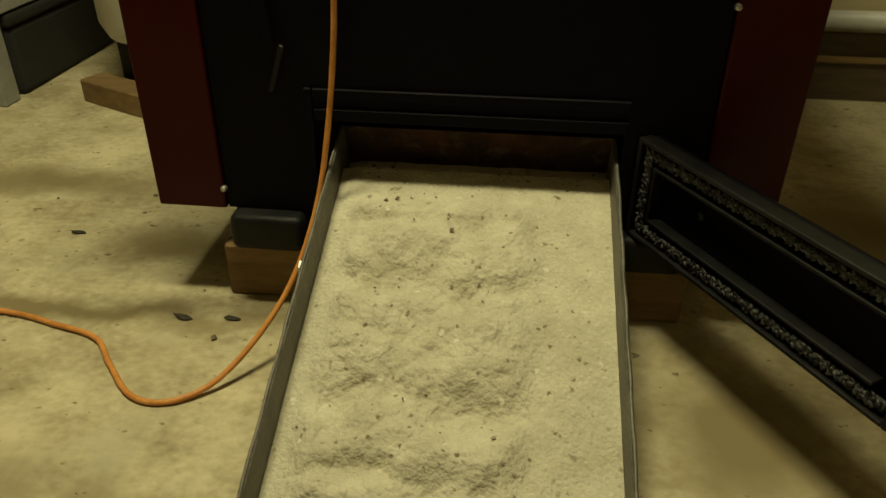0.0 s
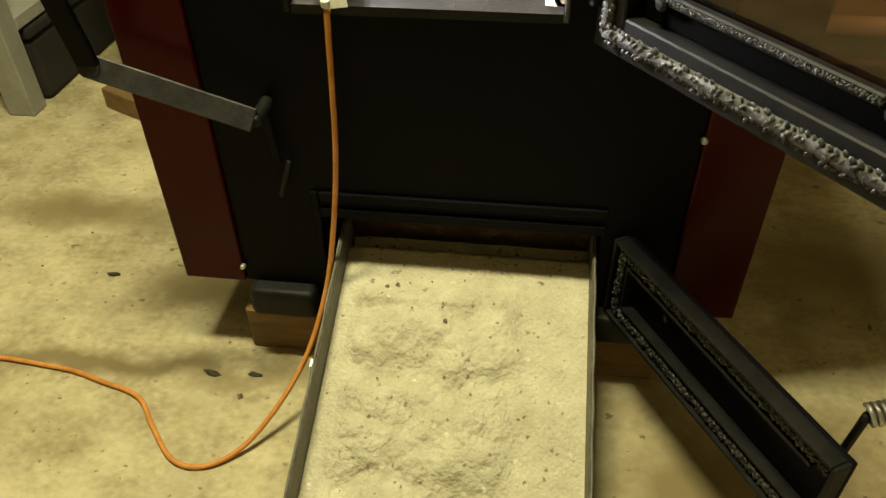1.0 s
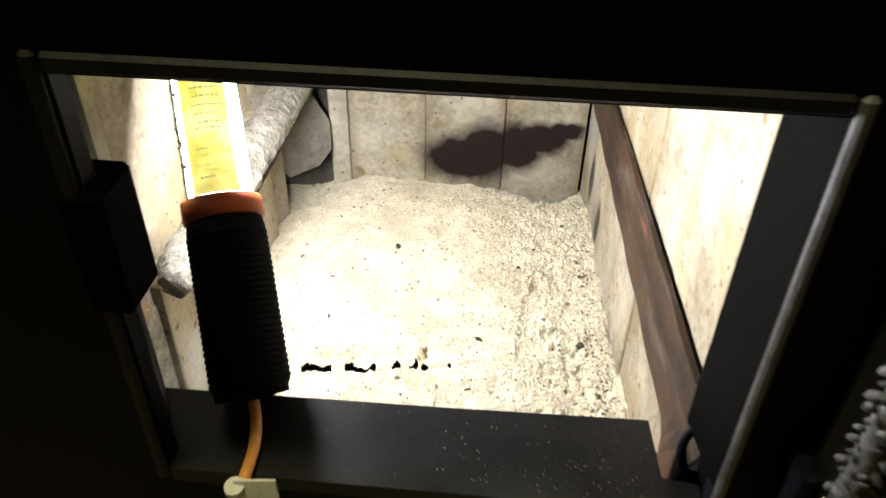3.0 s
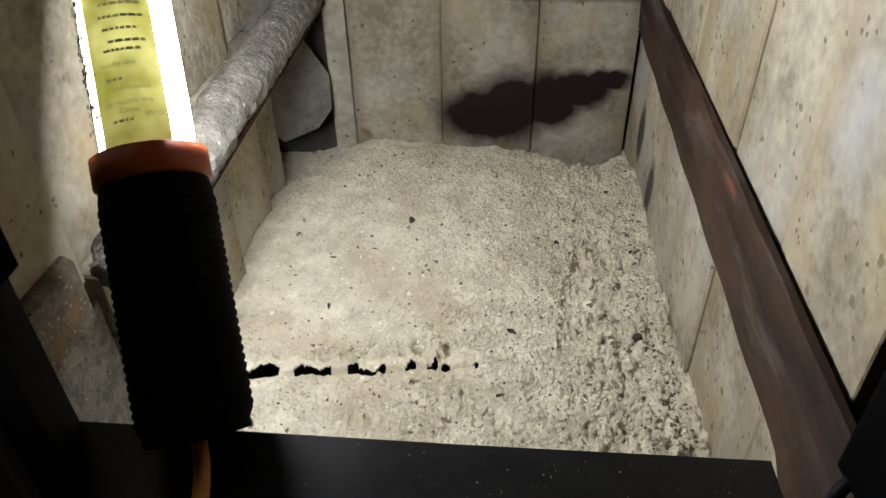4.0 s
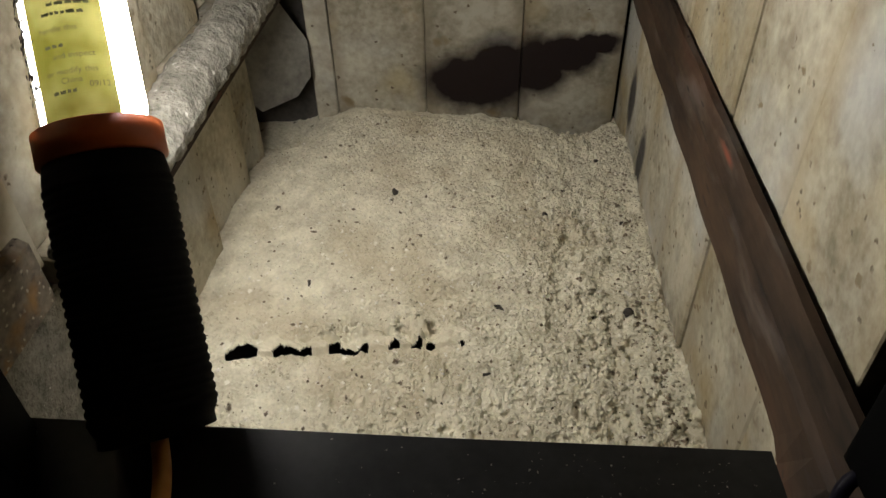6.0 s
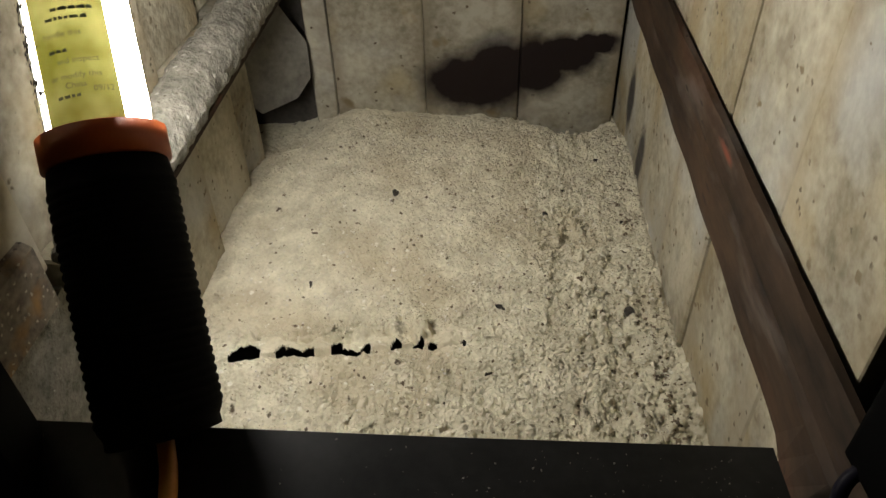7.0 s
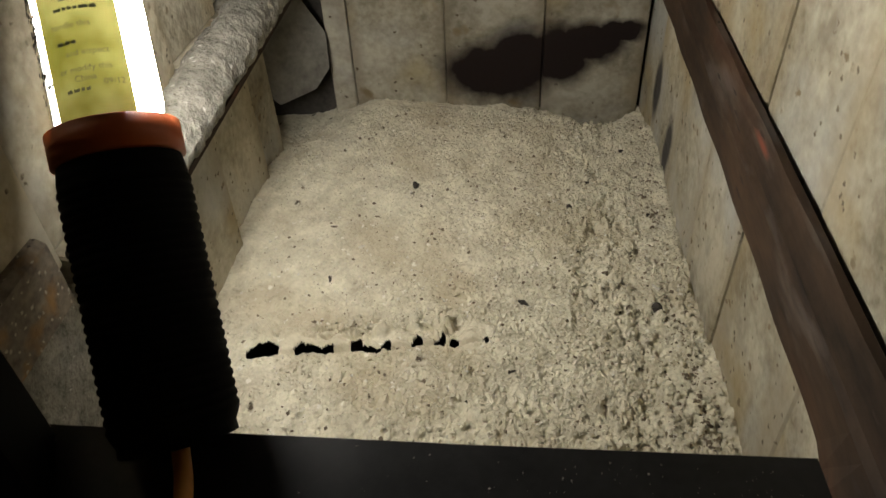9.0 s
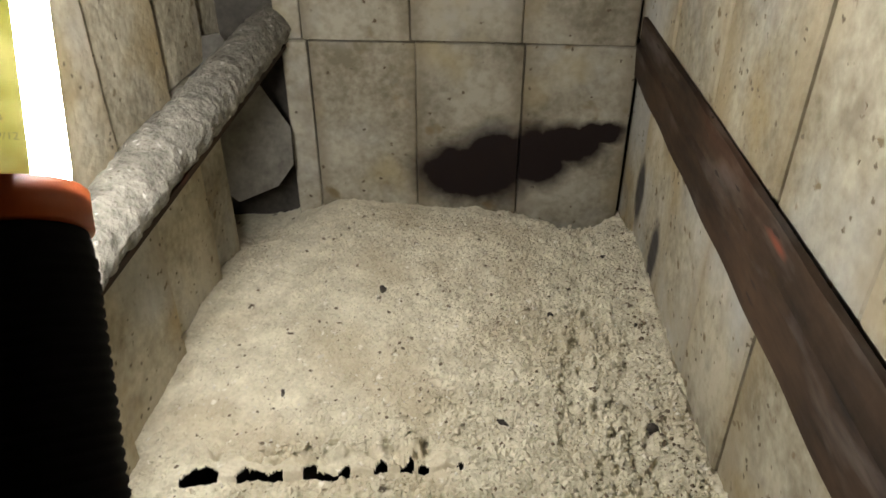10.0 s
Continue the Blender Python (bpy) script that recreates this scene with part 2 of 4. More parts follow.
M_ash_fine = mat("drawer_ash", (0.46, 0.425, 0.32), (0.64, 0.605, 0.48), 16, (0.9, 1.0), bump=0.5, fine=220,
                 spots=(0.30, 0.26, 0.18), spot_scale=60, spot_at=0.66, distance=0.003, grain=(160, 0.5),
                 specks=((150, 0.03, (0.22, 0.18, 0.11)), (110, 0.015, (0.74, 0.71, 0.6))))
M_ash_grey = mat("caked_grey_ash", (0.11, 0.102, 0.082), (0.30, 0.285, 0.24), 60, (0.9, 1.0), bump=1.0, fine=260, distance=0.006, specks=((300, 0.06, (0.09, 0.075, 0.055)), (240, 0.05, (0.5, 0.48, 0.43))))
M_plate = mat("grey_liner_plate", (0.09, 0.085, 0.072), (0.20, 0.19, 0.165), 30, (0.8, 0.95), bump=0.2)
M_soot = mat("dark_filler", (0.045, 0.04, 0.035), (0.11, 0.10, 0.085), 30, (0.85, 1.0))
M_board = mat("brown_board", (0.05, 0.035, 0.02), (0.11, 0.08, 0.045), 12, (0.6, 0.8), stretch=(0.3, 3, 3))
M_coal = mat("charcoal", (0.02, 0.017, 0.013), (0.06, 0.05, 0.04), 120, (0.8, 1.0), bump=0.5)
M_chip = mat("pale_chip", (0.5, 0.46, 0.38), (0.75, 0.71, 0.62), 200, (0.8, 1.0))
M_grey_chip = mat("brown_chip", (0.10, 0.075, 0.05), (0.24, 0.19, 0.13), 200, (0.8, 1.0))
M_rubber = mat("black_rubber", (0.0025, 0.0025, 0.0025), (0.005, 0.005, 0.005), 60, (0.7, 0.9), bump=0.2, shine=0.1)
M_orange = mat("orange_plastic", (0.42, 0.075, 0.012), (0.52, 0.11, 0.02), 20, (0.4, 0.55), bump=0.05)
M_cord = mat("orange_cord", (0.50, 0.19, 0.035), (0.70, 0.31, 0.08), 30, (0.4, 0.55), bump=0.05)
M_tag = mat("white_tag", (0.6, 0.6, 0.57), (0.78, 0.78, 0.75), 60, (0.6, 0.8))
M_wood = mat("block_wood", (0.13, 0.075, 0.03), (0.25, 0.16, 0.07), 14, (0.7, 0.9), bump=0.25, stretch=(0.3, 3, 3))
M_white = mat("white_enamel", (0.48, 0.48, 0.46), (0.6, 0.6, 0.58), 8, (0.35, 0.55), bump=0.05)
M_greyleg = mat("grey_painted_steel", (0.24, 0.24, 0.23), (0.34, 0.34, 0.33), 12, (0.5, 0.7))
M_zinc = mat("zinc_screw", (0.5, 0.5, 0.5), (0.7, 0.7, 0.7), 80, (0.3, 0.4), 0.8)
M_ink = mat("label_ink", (0.09, 0.085, 0.03), (0.17, 0.16, 0.07), 80, (0.6, 0.8))
M_dark = mat("near_black", (0.008, 0.007, 0.008), (0.02, 0.018, 0.018), 8, (0.8, 0.95))


def glass_mat(name, colour, alpha):
    m, nt, bs = nodes_of(name)
    N, L = nt.nodes.new, nt.links.new
    tr = N("ShaderNodeBsdfTransparent")
    tr.inputs[0].default_value = (*colour, 1)
    gl = N("ShaderNodeBsdfGlossy")
    gl.inputs["Roughness"].default_value = 0.06
    mix = N("ShaderNodeMixShader")
    mix.inputs[0].default_value = alpha
    L(tr.outputs[0], mix.inputs[1])
    L(gl.outputs[0], mix.inputs[2])
    L(mix.outputs[0], nt.nodes["Material Output"].inputs[0])
    return m


# Brown tint stands in for the reddish reflection on the door glass.
M_glass = glass_mat("reflection_tint_glass", (0.62, 0.41, 0.30), 0.10)
M_clear = glass_mat("clear_lens", (0.97, 0.97, 0.93), 0.04)


def glow_mat(name, colour, strength):
    m, nt, bs = nodes_of(name)
    bs.inputs["Base Color"].default_value = (0.9, 0.9, 0.88, 1)
    bs.inputs["Emission Color"].default_value = (*colour, 1)
    bs.inputs["Emission Strength"].default_value = strength
    return m


M_tube = glow_mat("fluorescent_tube", (0.97, 0.95, 0.95), 1650.0)


def label_mat():
    m, nt, bs = nodes_of("label_film")
    N, L = nt.nodes.new, nt.links.new
    ns = N("ShaderNodeTexNoise")
    ns.inputs["Scale"].default_value = 55
    geo = N("ShaderNodeNewGeometry")
    L(geo.outputs["Position"], ns.inputs["Vector"])
    ramp = N("ShaderNodeValToRGB")
    ramp.color_ramp.elements[0].position, ramp.color_ramp.elements[0].color = 0.35, (0.26, 0.25, 0.045, 1)
    ramp.color_ramp.elements[1].position, ramp.color_ramp.elements[1].color = 0.7, (0.52, 0.49, 0.17, 1)
    L(ns.outputs[0], ramp.inputs[0])
    tl = N("ShaderNodeBsdfTranslucent")
    df = N("ShaderNodeBsdfDiffuse")
    L(ramp.outputs[0], tl.inputs[0])
    L(ramp.outputs[0], df.inputs[0])
    mix = N("ShaderNodeMixShader")
    mix.inputs[0].default_value = 0.975
    L(tl.outputs[0], mix.inputs[1])
    L(df.outputs[0], mix.inputs[2])
    L(mix.outputs[0], nt.nodes["Material Output"].inputs[0])
    return m


M_label = label_mat()

# ---- mesh helpers ----


def empty(name, at=(0, 0, 0)):
    ob = new(name)
    ob.location = at
    ob.empty_display_size = 0.05
    return ob


def placed(ob):
    """Where ob stands in the world."""
    if not ob.parent:
        return ob.matrix_basis.copy()
    return placed(ob.parent) @ ob.matrix_parent_inverse @ ob.matrix_basis


def part(name, bm, material, parent=None, label="", smooth=False):
    me = bpy.data.meshes.new(name)
    bmesh.ops.recalc_face_normals(bm, faces=bm.faces)
    bm.to_mesh(me)
    bm.free()
    me.materials.append(material)
    if smooth:
        for p in me.polygons:
            p.use_smooth = True
    ob = new(name, me)
    if parent:
        ob.parent = parent
        m = placed(parent)
        ob.matrix_parent_inverse = m.inverted()
    if label:
        ob["label"] = label
    return ob


def block(bm, lo, hi, bevel=0.0, seg=1, m=None):
    """A box from corner to corner, edges eased."""
    c = [(a + b) / 2 for a, b in zip(lo, hi)]
    s = [abs(b - a) for a, b in zip(lo, hi)]
    r = bmesh.ops.create_cube(bm, size=1, matrix=Matrix.Translation(c) @ Matrix.Diagonal((*s, 1)))
    verts = r["verts"]
    if bevel:
        edges = list({e for v in verts for e in v.link_edges})
        out = bmesh.ops.bevel(bm, geom=edges, offset=bevel, segments=seg, affect="EDGES", profile=0.5)
        verts = list({v for f in out["faces"] for v in f.verts} | {v for v in verts if v.is_valid})
    if m is not None:
        bmesh.ops.transform(bm, matrix=m, verts=verts)
    return bm


def box(lo, hi, bevel=0.0, seg=1, m=None):
    return block(bmesh.new(), lo, hi, bevel, seg, m)


def lathe(profile, m, n=32, bm=None):
    """Profile rows (radius, height) turned round z, then laid at m."""
    bm = bm or bmesh.new()
    rings = []
    for r, z in profile:
        rings.append([bm.verts.new(m @ Vector((r * math.cos(2 * math.pi * i / n), r * math.sin(2 * math.pi * i / n), z))) for i in range(n)])
    for a, b in zip(rings, rings[1:]):
        for i in range(n):
            bm.faces.new((a[i], a[(i + 1) % n], b[(i + 1) % n], b[i]))
    for ring in (rings[0], rings[-1]):
        bm.faces.new(ring)
    return bm


def sweep(points, radius, n=10, bm=None, twist=None):
    """A round bar along a smooth line of points."""
    bm = bm or bmesh.new()
    pts = [Vector(p) for p in points]
    rings = []
    side = None
    for i, p in enumerate(pts):
        d = (pts[min(i + 1, len(pts) - 1)] - pts[max(i - 1, 0)]).normalized()
        if side is None:
            side = d.orthogonal().normalized()
        side = (side - d * side.dot(d)).normalized()
        up = d.cross(side)
        r = radius(i) if callable(radius) else radius
        rings.append([bm.verts.new(p + (side * math.cos(a) + up * math.sin(a)) * r)
                      for a in (2 * math.pi * k / n for k in range(n))])
    for a, b in zip(rings, rings[1:]):
        for i in range(n):
            bm.faces.new((a[i], a[(i + 1) % n], b[(i + 1) % n], b[i]))
    bm.faces.new(rings[0])
    bm.faces.new(rings[-1])
    return bm


def spline(ctrl, per=10):
    """Catmull-Rom through the control points."""
    c = [Vector(p) for p in ctrl]
    c = [c[0] * 2 - c[1]] + c + [c[-1] * 2 - c[-2]]
    out = []
    for i in range(1, len(c) - 2):
        p0, p1, p2, p3 = c[i - 1:i + 3]
        for k in range(per):
            t = k / per
            out.append(0.5 * ((2 * p1) + (p2 - p0) * t + (2 * p0 - 5 * p1 + 4 * p2 - p3) * t * t + (3 * p1 - p0 - 3 * p2 + p3) * t ** 3))
    out.append(c[-2])
    return out


def smooth_step(a, b, x):
    t = min(1, max(0, (x - a) / (b - a)))
    return t * t * (3 - 2 * t)


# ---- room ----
tagged(part("floor", box((-2.6, -3.2, -0.1), (2.6, 2.2, 0)), M_floor), "dusty pale tan floor with dark debris, stains and a painted shadow band", "floor", kind="structure")
tagged(part("wall_north", box((-2.7, 2.2, -0.1), (2.7, 2.3, 2.5)), M_wall), "plain tan painted room wall", "wall", kind="structure")
tagged(part("wall_south", box((-2.7, -3.3, -0.1), (2.7, -3.2, 2.5)), M_wall), "plain tan painted room wall", "wall", kind="structure")
tagged(part("wall_west", box((-2.7, -3.2, -0.1), (-2.6, 2.2, 2.5)), M_wall), "plain tan painted room wall", "wall", kind="structure")
tagged(part("wall_east", box((2.6, -3.2, -0.1), (2.7, 2.2, 2.5)), M_wall), "plain tan painted room wall", "wall", kind="structure")
tagged(part("ceiling", box((-2.7, -3.3, 2.5), (2.7, 2.3, 2.6)), M_ceiling), "plain pale ceiling", "ceiling", kind="structure")
tagged(part("wall_partition", box((0.56, 1.0, 0), (2.6, 1.08, 2.5)), M_wall), "plain tan partition wall behind the boiler", "wall", kind="structure")
tagged(part("baseboard", box((0.56, 0.985, 0.0), (2.6, 0.999, 0.165), 0.002), M_board), "dark brown wooden baseboard", "baseboard", kind="structure")
tagged(part("trim", box((0.56, 0.978, 0.095), (2.6, 0.984, 0.112), 0.002), M_wood), "brown wooden strip on the baseboard", "trim", kind="structure")
tagged(part("water_pipe", sweep([(0.57, 0.965, 0.2), (1.6, 0.965, 0.2), (2.6, 0.965, 0.2)], 0.024, 16), M_white, smooth=True),
       "white plastic pipe running along the wall", "pipe")

# ---- boiler ----
boiler = tagged(empty("wood_boiler", (0.05, 0.3, 0)), "black steel wood boiler with burgundy side panels and open doors", "boiler")

Z0, Z1 = 0.144, 1.0


def holed_plate(xs, zs, holes, y0, y1):
    """An upright plate on a grid of cells, some left open."""
    bm = bmesh.new()
    vs = {(i, k): bm.verts.new((x, y0, z)) for i, x in enumerate(xs) for k, z in enumerate(zs)}
    for i in range(len(xs) - 1):
        for k in range(len(zs) - 1):
            if (i, k) not in holes:
                bm.faces.new((vs[i, k], vs[i + 1, k], vs[i + 1, k + 1], vs[i, k + 1]))
    for v in [v for v in bm.verts if not v.link_faces]:
        bm.verts.remove(v)
    out = bmesh.ops.extrude_face_region(bm, geom=list(bm.faces))
    bmesh.ops.translate(bm, vec=(0, y1 - y0, 0), verts=[g for g in out["geom"] if isinstance(g, bmesh.types.BMVert)])
    return bm


fp = holed_plate([-0.271, -0.136, 0.188, 0.268, 0.373], [Z0, 0.287, 0.588, 0.857, Z1], {(1, 0), (2, 0), (1, 2)}, 0.0, 0.012)
part("front_plate", fp, M_black, boiler, "matt black steel front")
for x0, x1, side in ((-0.372, -0.273, -1), (0.375, 0.476, 1)):
    bm = bmesh.new()
    block(bm, (x0, -0.006, Z0), (x1, 0.012, Z1), 0.003, 2)
    xs = x0 if side < 0 else x1 - 0.012
    block(bm, (xs, 0.014, Z0), (xs + 0.012, 0.86, Z1))
    part("side_panel", bm, M_red, boiler, "glossy burgundy enamelled panel")
part("top_panel", box((-0.372, 0.0, Z1 + 0.002), (0.476, 0.86, Z1 + 0.02), 0.004), M_black, boiler)
part("back_panel", box((-0.358, 0.84, Z0), (0.462, 0.86, Z1)), M_black, boiler)
part("bottom_plate", box((-0.358, 0.052, Z0), (0.462, 0.838, Z0 + 0.012)), M_black, boiler)
for x, y, z in ((-0.272, -0.008, 0.176), (0.374, -0.008, 0.446), (-0.268, -0.008, 0.735), (0.374, -0.008, 0.735), (0.374, -0.008, 0.176)):
    m = Matrix.Translation((x, y, z)) @ pose(0, 0, 0, 90)
    part("screw", lathe([(0.0043, -0.004), (0.0043, 0.001), (0.0032, 0.003), (0.001, 0.0038)], m, 14), M_zinc, boiler, "small bright zinc screw")
for x0 in (-0.266, 0.262):
    part("foot", box((x0, -0.028, 0.088), (x0 + 0.108, 0.8, 0.143), 0.012, 3), M_iron, boiler, "dark square tube foot", True)

def prism(section, axis_from, axis_to, axis):
    """A bar of constant section; section holds 2D points in the other two axes."""
    bm = bmesh.new()
    rows = []
    for v in (axis_from, axis_to):
        row = []
        for a, b in section:
            p = {"x": (v, a, b), "y": (a, v, b), "z": (a, b, v)}[axis]
            row.append(bm.verts.new(p))
        rows.append(row)
    n = len(section)
    for i in range(n):
        bm.faces.new((rows[0][i], rows[0][(i + 1) % n], rows[1][(i + 1) % n], rows[1][i]))
    bm.faces.new(rows[0])
    bm.faces.new(rows[1])
    return bm


# door opening: raised lip, sill, jambs
part("sill", prism([(-0.1355, -0.003), (0.1875, -0.003), (0.1875, 0.019), (0.1655, 0.022), (0.163, 0.0672), (0.02, 0.0635), (-0.166, 0.0605), (-0.1595, 0.0535), (-0.1395, 0.006)], 0.5885, 0.600, "z"), M_sill, boiler, "worn black steel sill dusted with ash")
part("lip", box((0.187, -0.006, 0.590), (0.194, -0.0005, 0.868), 0.002), M_edge, boiler, "bare steel lip worn bright")
part("lip", box((-0.145, -0.005, 0.590), (-0.137, -0.0005, 0.868), 0.002), M_iron, boiler)
part("lip", box((-0.136, -0.005, 0.859), (0.186, -0.0005, 0.868), 0.002), M_iron, boiler)


part("jamb", prism([(0.1878, 0.001), (0.181, 0.05), (0.181, 0.0515), (0.21, 0.0755), (0.2405, 0.0755), (0.2405, 0.0515), (0.1878, 0.0515)], 0.622, 0.88, "z"), M_jamb, boiler)
part("jamb", prism([(0.1885, 0.0125), (0.1885, 0.03), (0.208, 0.0755), (0.2405, 0.0755), (0.2405, 0.0125)], 0.601, 0.6215, "z"), M_jamb, boiler)
arc = [(0.186 - 0.0085 * math.sin(a), 0.036 + 0.007 * math.cos(a), 0.609 + 0.013 * math.cos(a)) for a in [math.pi * k / 10 for k in range(-2, 12)]]
part("rail_hook", sweep(arc, 0.0032, 8), M_black, boiler, "black bent hook at the rail end", True)
part("jamb", prism([(-0.1365, 0.0125), (-0.1395, 0.0135), (-0.160, 0.055), (-0.19, 0.066), (-0.25, 0.075), (-0.25, 0.0125)], 0.601, 0.88, "z"), M_jamb, boiler)
part("lintel", prism([(0.001, 0.8565), (0.052, 0.87), (0.075, 0.9), (0.075, 0.838), (0.05, 0.838)], -0.136, 0.188, "x"), M_black, boiler)
bm = box((-0.150, -0.006, 0.727), (-0.127, 0.03, 0.80), 0.003)
part("latch_plate", bm, M_jamb, boiler, "black latch catch")

# hatch frame with two ridges
part("hatch_frame", box((-0.135, -0.006, 0.313), (0.272, -0.0005, 0.327), 0.0015), M_black, boiler)
part("hatch_frame", box((-0.135, -0.006, 0.283), (0.272, -0.0005, 0.300), 0.0015), M_black, boiler)
part("hatch_frame", box((-0.147, -0.005, 0.144), (-0.136, -0.0005, 0.327), 0.0015), M_black, boiler)
ab = bmesh.new()
block(ab, (-0.15, 0.0125, 0.157), (-0.14, 0.5, 0.30))
block(ab, (0.272, 0.0125, 0.157), (0.282, 0.5, 0.30))
block(ab, (-0.14, 0.49, 0.157), (0.272, 0.5, 0.30))
block(ab, (-0.15, 0.0125, 0.301), (0.282, 0.5, 0.309))
part("ash_chamber", ab, M_rust, boiler, "rusty brown ash compartment walls")

# firebox lining; side walls spread a little towards the door
Y_BACK = 0.682


def x_right(y):
    return 0.175 + 0.05 * (0.68 - y)


def x_left(y):
    return -0.247 + 0.055 * (0.66 - y)


for lo, hi in (((-0.34, 0.76, 0.30), (0.34, 0.775, 1.05)),
               ((-0.34, 0.09, 0.30), (-0.325, 0.76, 1.05)),
               ((0.325, 0.09, 0.30), (0.34, 0.76, 1.05)),
               ((-0.34, 0.076, 1.05), (0.34, 0.775, 1.065)),
               ((-0.325, 0.09, 0.315), (0.325, 0.76, 0.325)),
               ((-0.34, 0.076, 0.30), (0.34, 0.09, 0.54)),
               ((-0.34, 0.076, 0.902), (0.34, 0.09, 1.05)),
               ((-0.34, 0.076, 0.54), (-0.251, 0.09, 0.902)),
               ((0.241, 0.076, 0.54), (0.34, 0.09, 0.902))):
    part("shell_plate", box(lo, hi), M_hole, boiler, "sooty steel firebox shell")
# Added filler plate; its dark grey stands in for the dark corner gap.
part("flue_plate", box((-0.31, 0.705, 0.345), (-0.1965, 0.72, 0.80), 0.002), M_soot, boiler, "dark grey filler plate added in the rear corner")

rng = random.Random(5)


def brick_mesh(w, d, h, seed):
    """A fire brick with eased, slightly chipped edges; w along x, d deep along y, front at y = 0."""
    r = random.Random(seed)
    bm = bmesh.new()
    bmesh.ops.create_cube(bm, size=1, matrix=Matrix.Translation((0, d / 2, 0)) @ Matrix.Diagonal((w, d, h, 1)))
    bmesh.ops.bevel(bm, geom=list(bm.edges), offset=0.0013, segments=1, affect="EDGES")
    for v in bm.verts:
        v.co += Vector([r.uniform(-0.0006, 0.0006) for _ in range(3)])
    me = bpy.data.meshes.new("brick")
    bmesh.ops.recalc_face_normals(bm, faces=bm.faces)
    bm.to_mesh(me)
    bm.free()
    return me


def brick(me, m, material, parent):
    if not me.materials:
        me.materials.append(material)
    ob = new("brick", me)
    ob.parent = parent
    ob.matrix_parent_inverse = placed(parent).inverted()
    ob.matrix_basis = m
    return ob


def lining(name, label):
    ob = empty(name)
    ob.parent = boiler
    ob.matrix_parent_inverse = Matrix.Translation(boiler.location).inverted()
    ob["label"] = label
    return ob


back = lining("back_lining", "pale fire brick lining stained by soot")
cols = [(-0.1945, -0.1665), (-0.1665, -0.0555), (-0.0555, 0.0575), (0.0575, 0.171)]
for r0, r1, shift in ((0.345, 0.581, 0), (0.581, 0.80, -0.004), (0.80, 1.04, 0.003)):
    for x0, x1 in cols:
        me = brick_mesh(x1 - x0 - 0.0008, 0.05, r1 - r0 - 0.0014, rng.random())
        brick(me, pose((x0 + x1) / 2 + shift, Y_BACK + rng.uniform(-0.0012, 0.0012), (r0 + r1) / 2, 0, rng.uniform(-0.15, 0.15), 0), M_brick, back)

right = lining("right_lining", "pale streaked fire brick lining")
turn_r = math.degrees(math.atan(0.05))
for joints, z0, z1, off in (([0.095, 0.168, 0.303, 0.402, 0.507, 0.622, 0.70], 0.345, 0.578, 0.0),
                            ([0.095, 0.212, 0.318, 0.455, 0.575, 0.70], 0.585, 0.815, -0.001),
                            ([0.095, 0.212, 0.318, 0.455, 0.575, 0.70], 0.815, 1.04, -0.001)):
    for y0, y1 in zip(joints, joints[1:]):
        me = brick_mesh(y1 - y0 - (0.0060 if y0 == 0.318 else 0.0012), 0.04, z1 - z0 - 0.002, rng.random())
        ym = (y0 + y1) / 2 + (0.0024 if y0 == 0.318 else 0)
        brick(me, pose(x_right(ym) + off + rng.uniform(-0.0015, 0.0015), ym, (z0 + z1) / 2, rng.uniform(-0.3, 0.3), 0, -90 + turn_r), M_side, right)
left = lining("left_lining", "grey fire brick lining dusted with ash")
turn_l = -math.degrees(math.atan(0.055))
for joints, z0, z1, off in (([0.195, 0.295, 0.41, 0.525, 0.60], 0.345, 0.572, 0.0),
                            ([0.095, 0.19, 0.305, 0.42, 0.535, 0.64, 0.72], 0.572, 0.815, -0.02),
                            ([0.095, 0.19, 0.305, 0.42, 0.535, 0.64, 0.72], 0.815, 1.04, -0.02)):
    for y0, y1 in zip(joints, joints[1:]):
        me = brick_mesh(y1 - y0 - 0.0012, 0.04, z1 - z0 - 0.002, rng.random())
        ym = (y0 + y1) / 2
        brick(me, pose(x_left(ym) + off + rng.uniform(-0.0015, 0.0015), ym, (z0 + z1) / 2, rng.uniform(-0.3, 0.3), 0, 90 + turn_l), M_side, left)

# right rail: creased rusty strip in front of the joint of the two brick rows
bm = bmesh.new()
rows = []
N_R = 40
for i in range(N_R + 1):
    y = 0.672 - i * (0.672 - 0.044) / N_R
    x = 0.168 + 0.031 * (0.672 - y)
    top = 0.0015 + 0.013 * (0.672 - y)
    w = 0.0006 * math.sin(y * 60)
    low = 0.012 * smooth_step(0.105, 0.055, y)
    sec = [(x + 0.003 - low, 0.5555), (x - 0.001 + w - low, 0.556), (x + top * 0.5 - 0.0035 + w, 0.586), (x + top * 0.5 - 0.0005, 0.590), (x + top - 0.001 - w, 0.6145), (x + top + 0.004, 0.6145)]
    rows.append([bm.verts.new((a, y, b)) for a, b in sec])
for a, b in zip(rows, rows[1:]):
    for k in range(len(a)):
        bm.faces.new((a[k], a[(k + 1) % len(a)], b[(k + 1) % len(a)], b[k]))
bm.faces.new(rows[0])
bm.faces.new(rows[-1])
part("right_rail", bm, M_rust, boiler, "rusty brown angle rail")

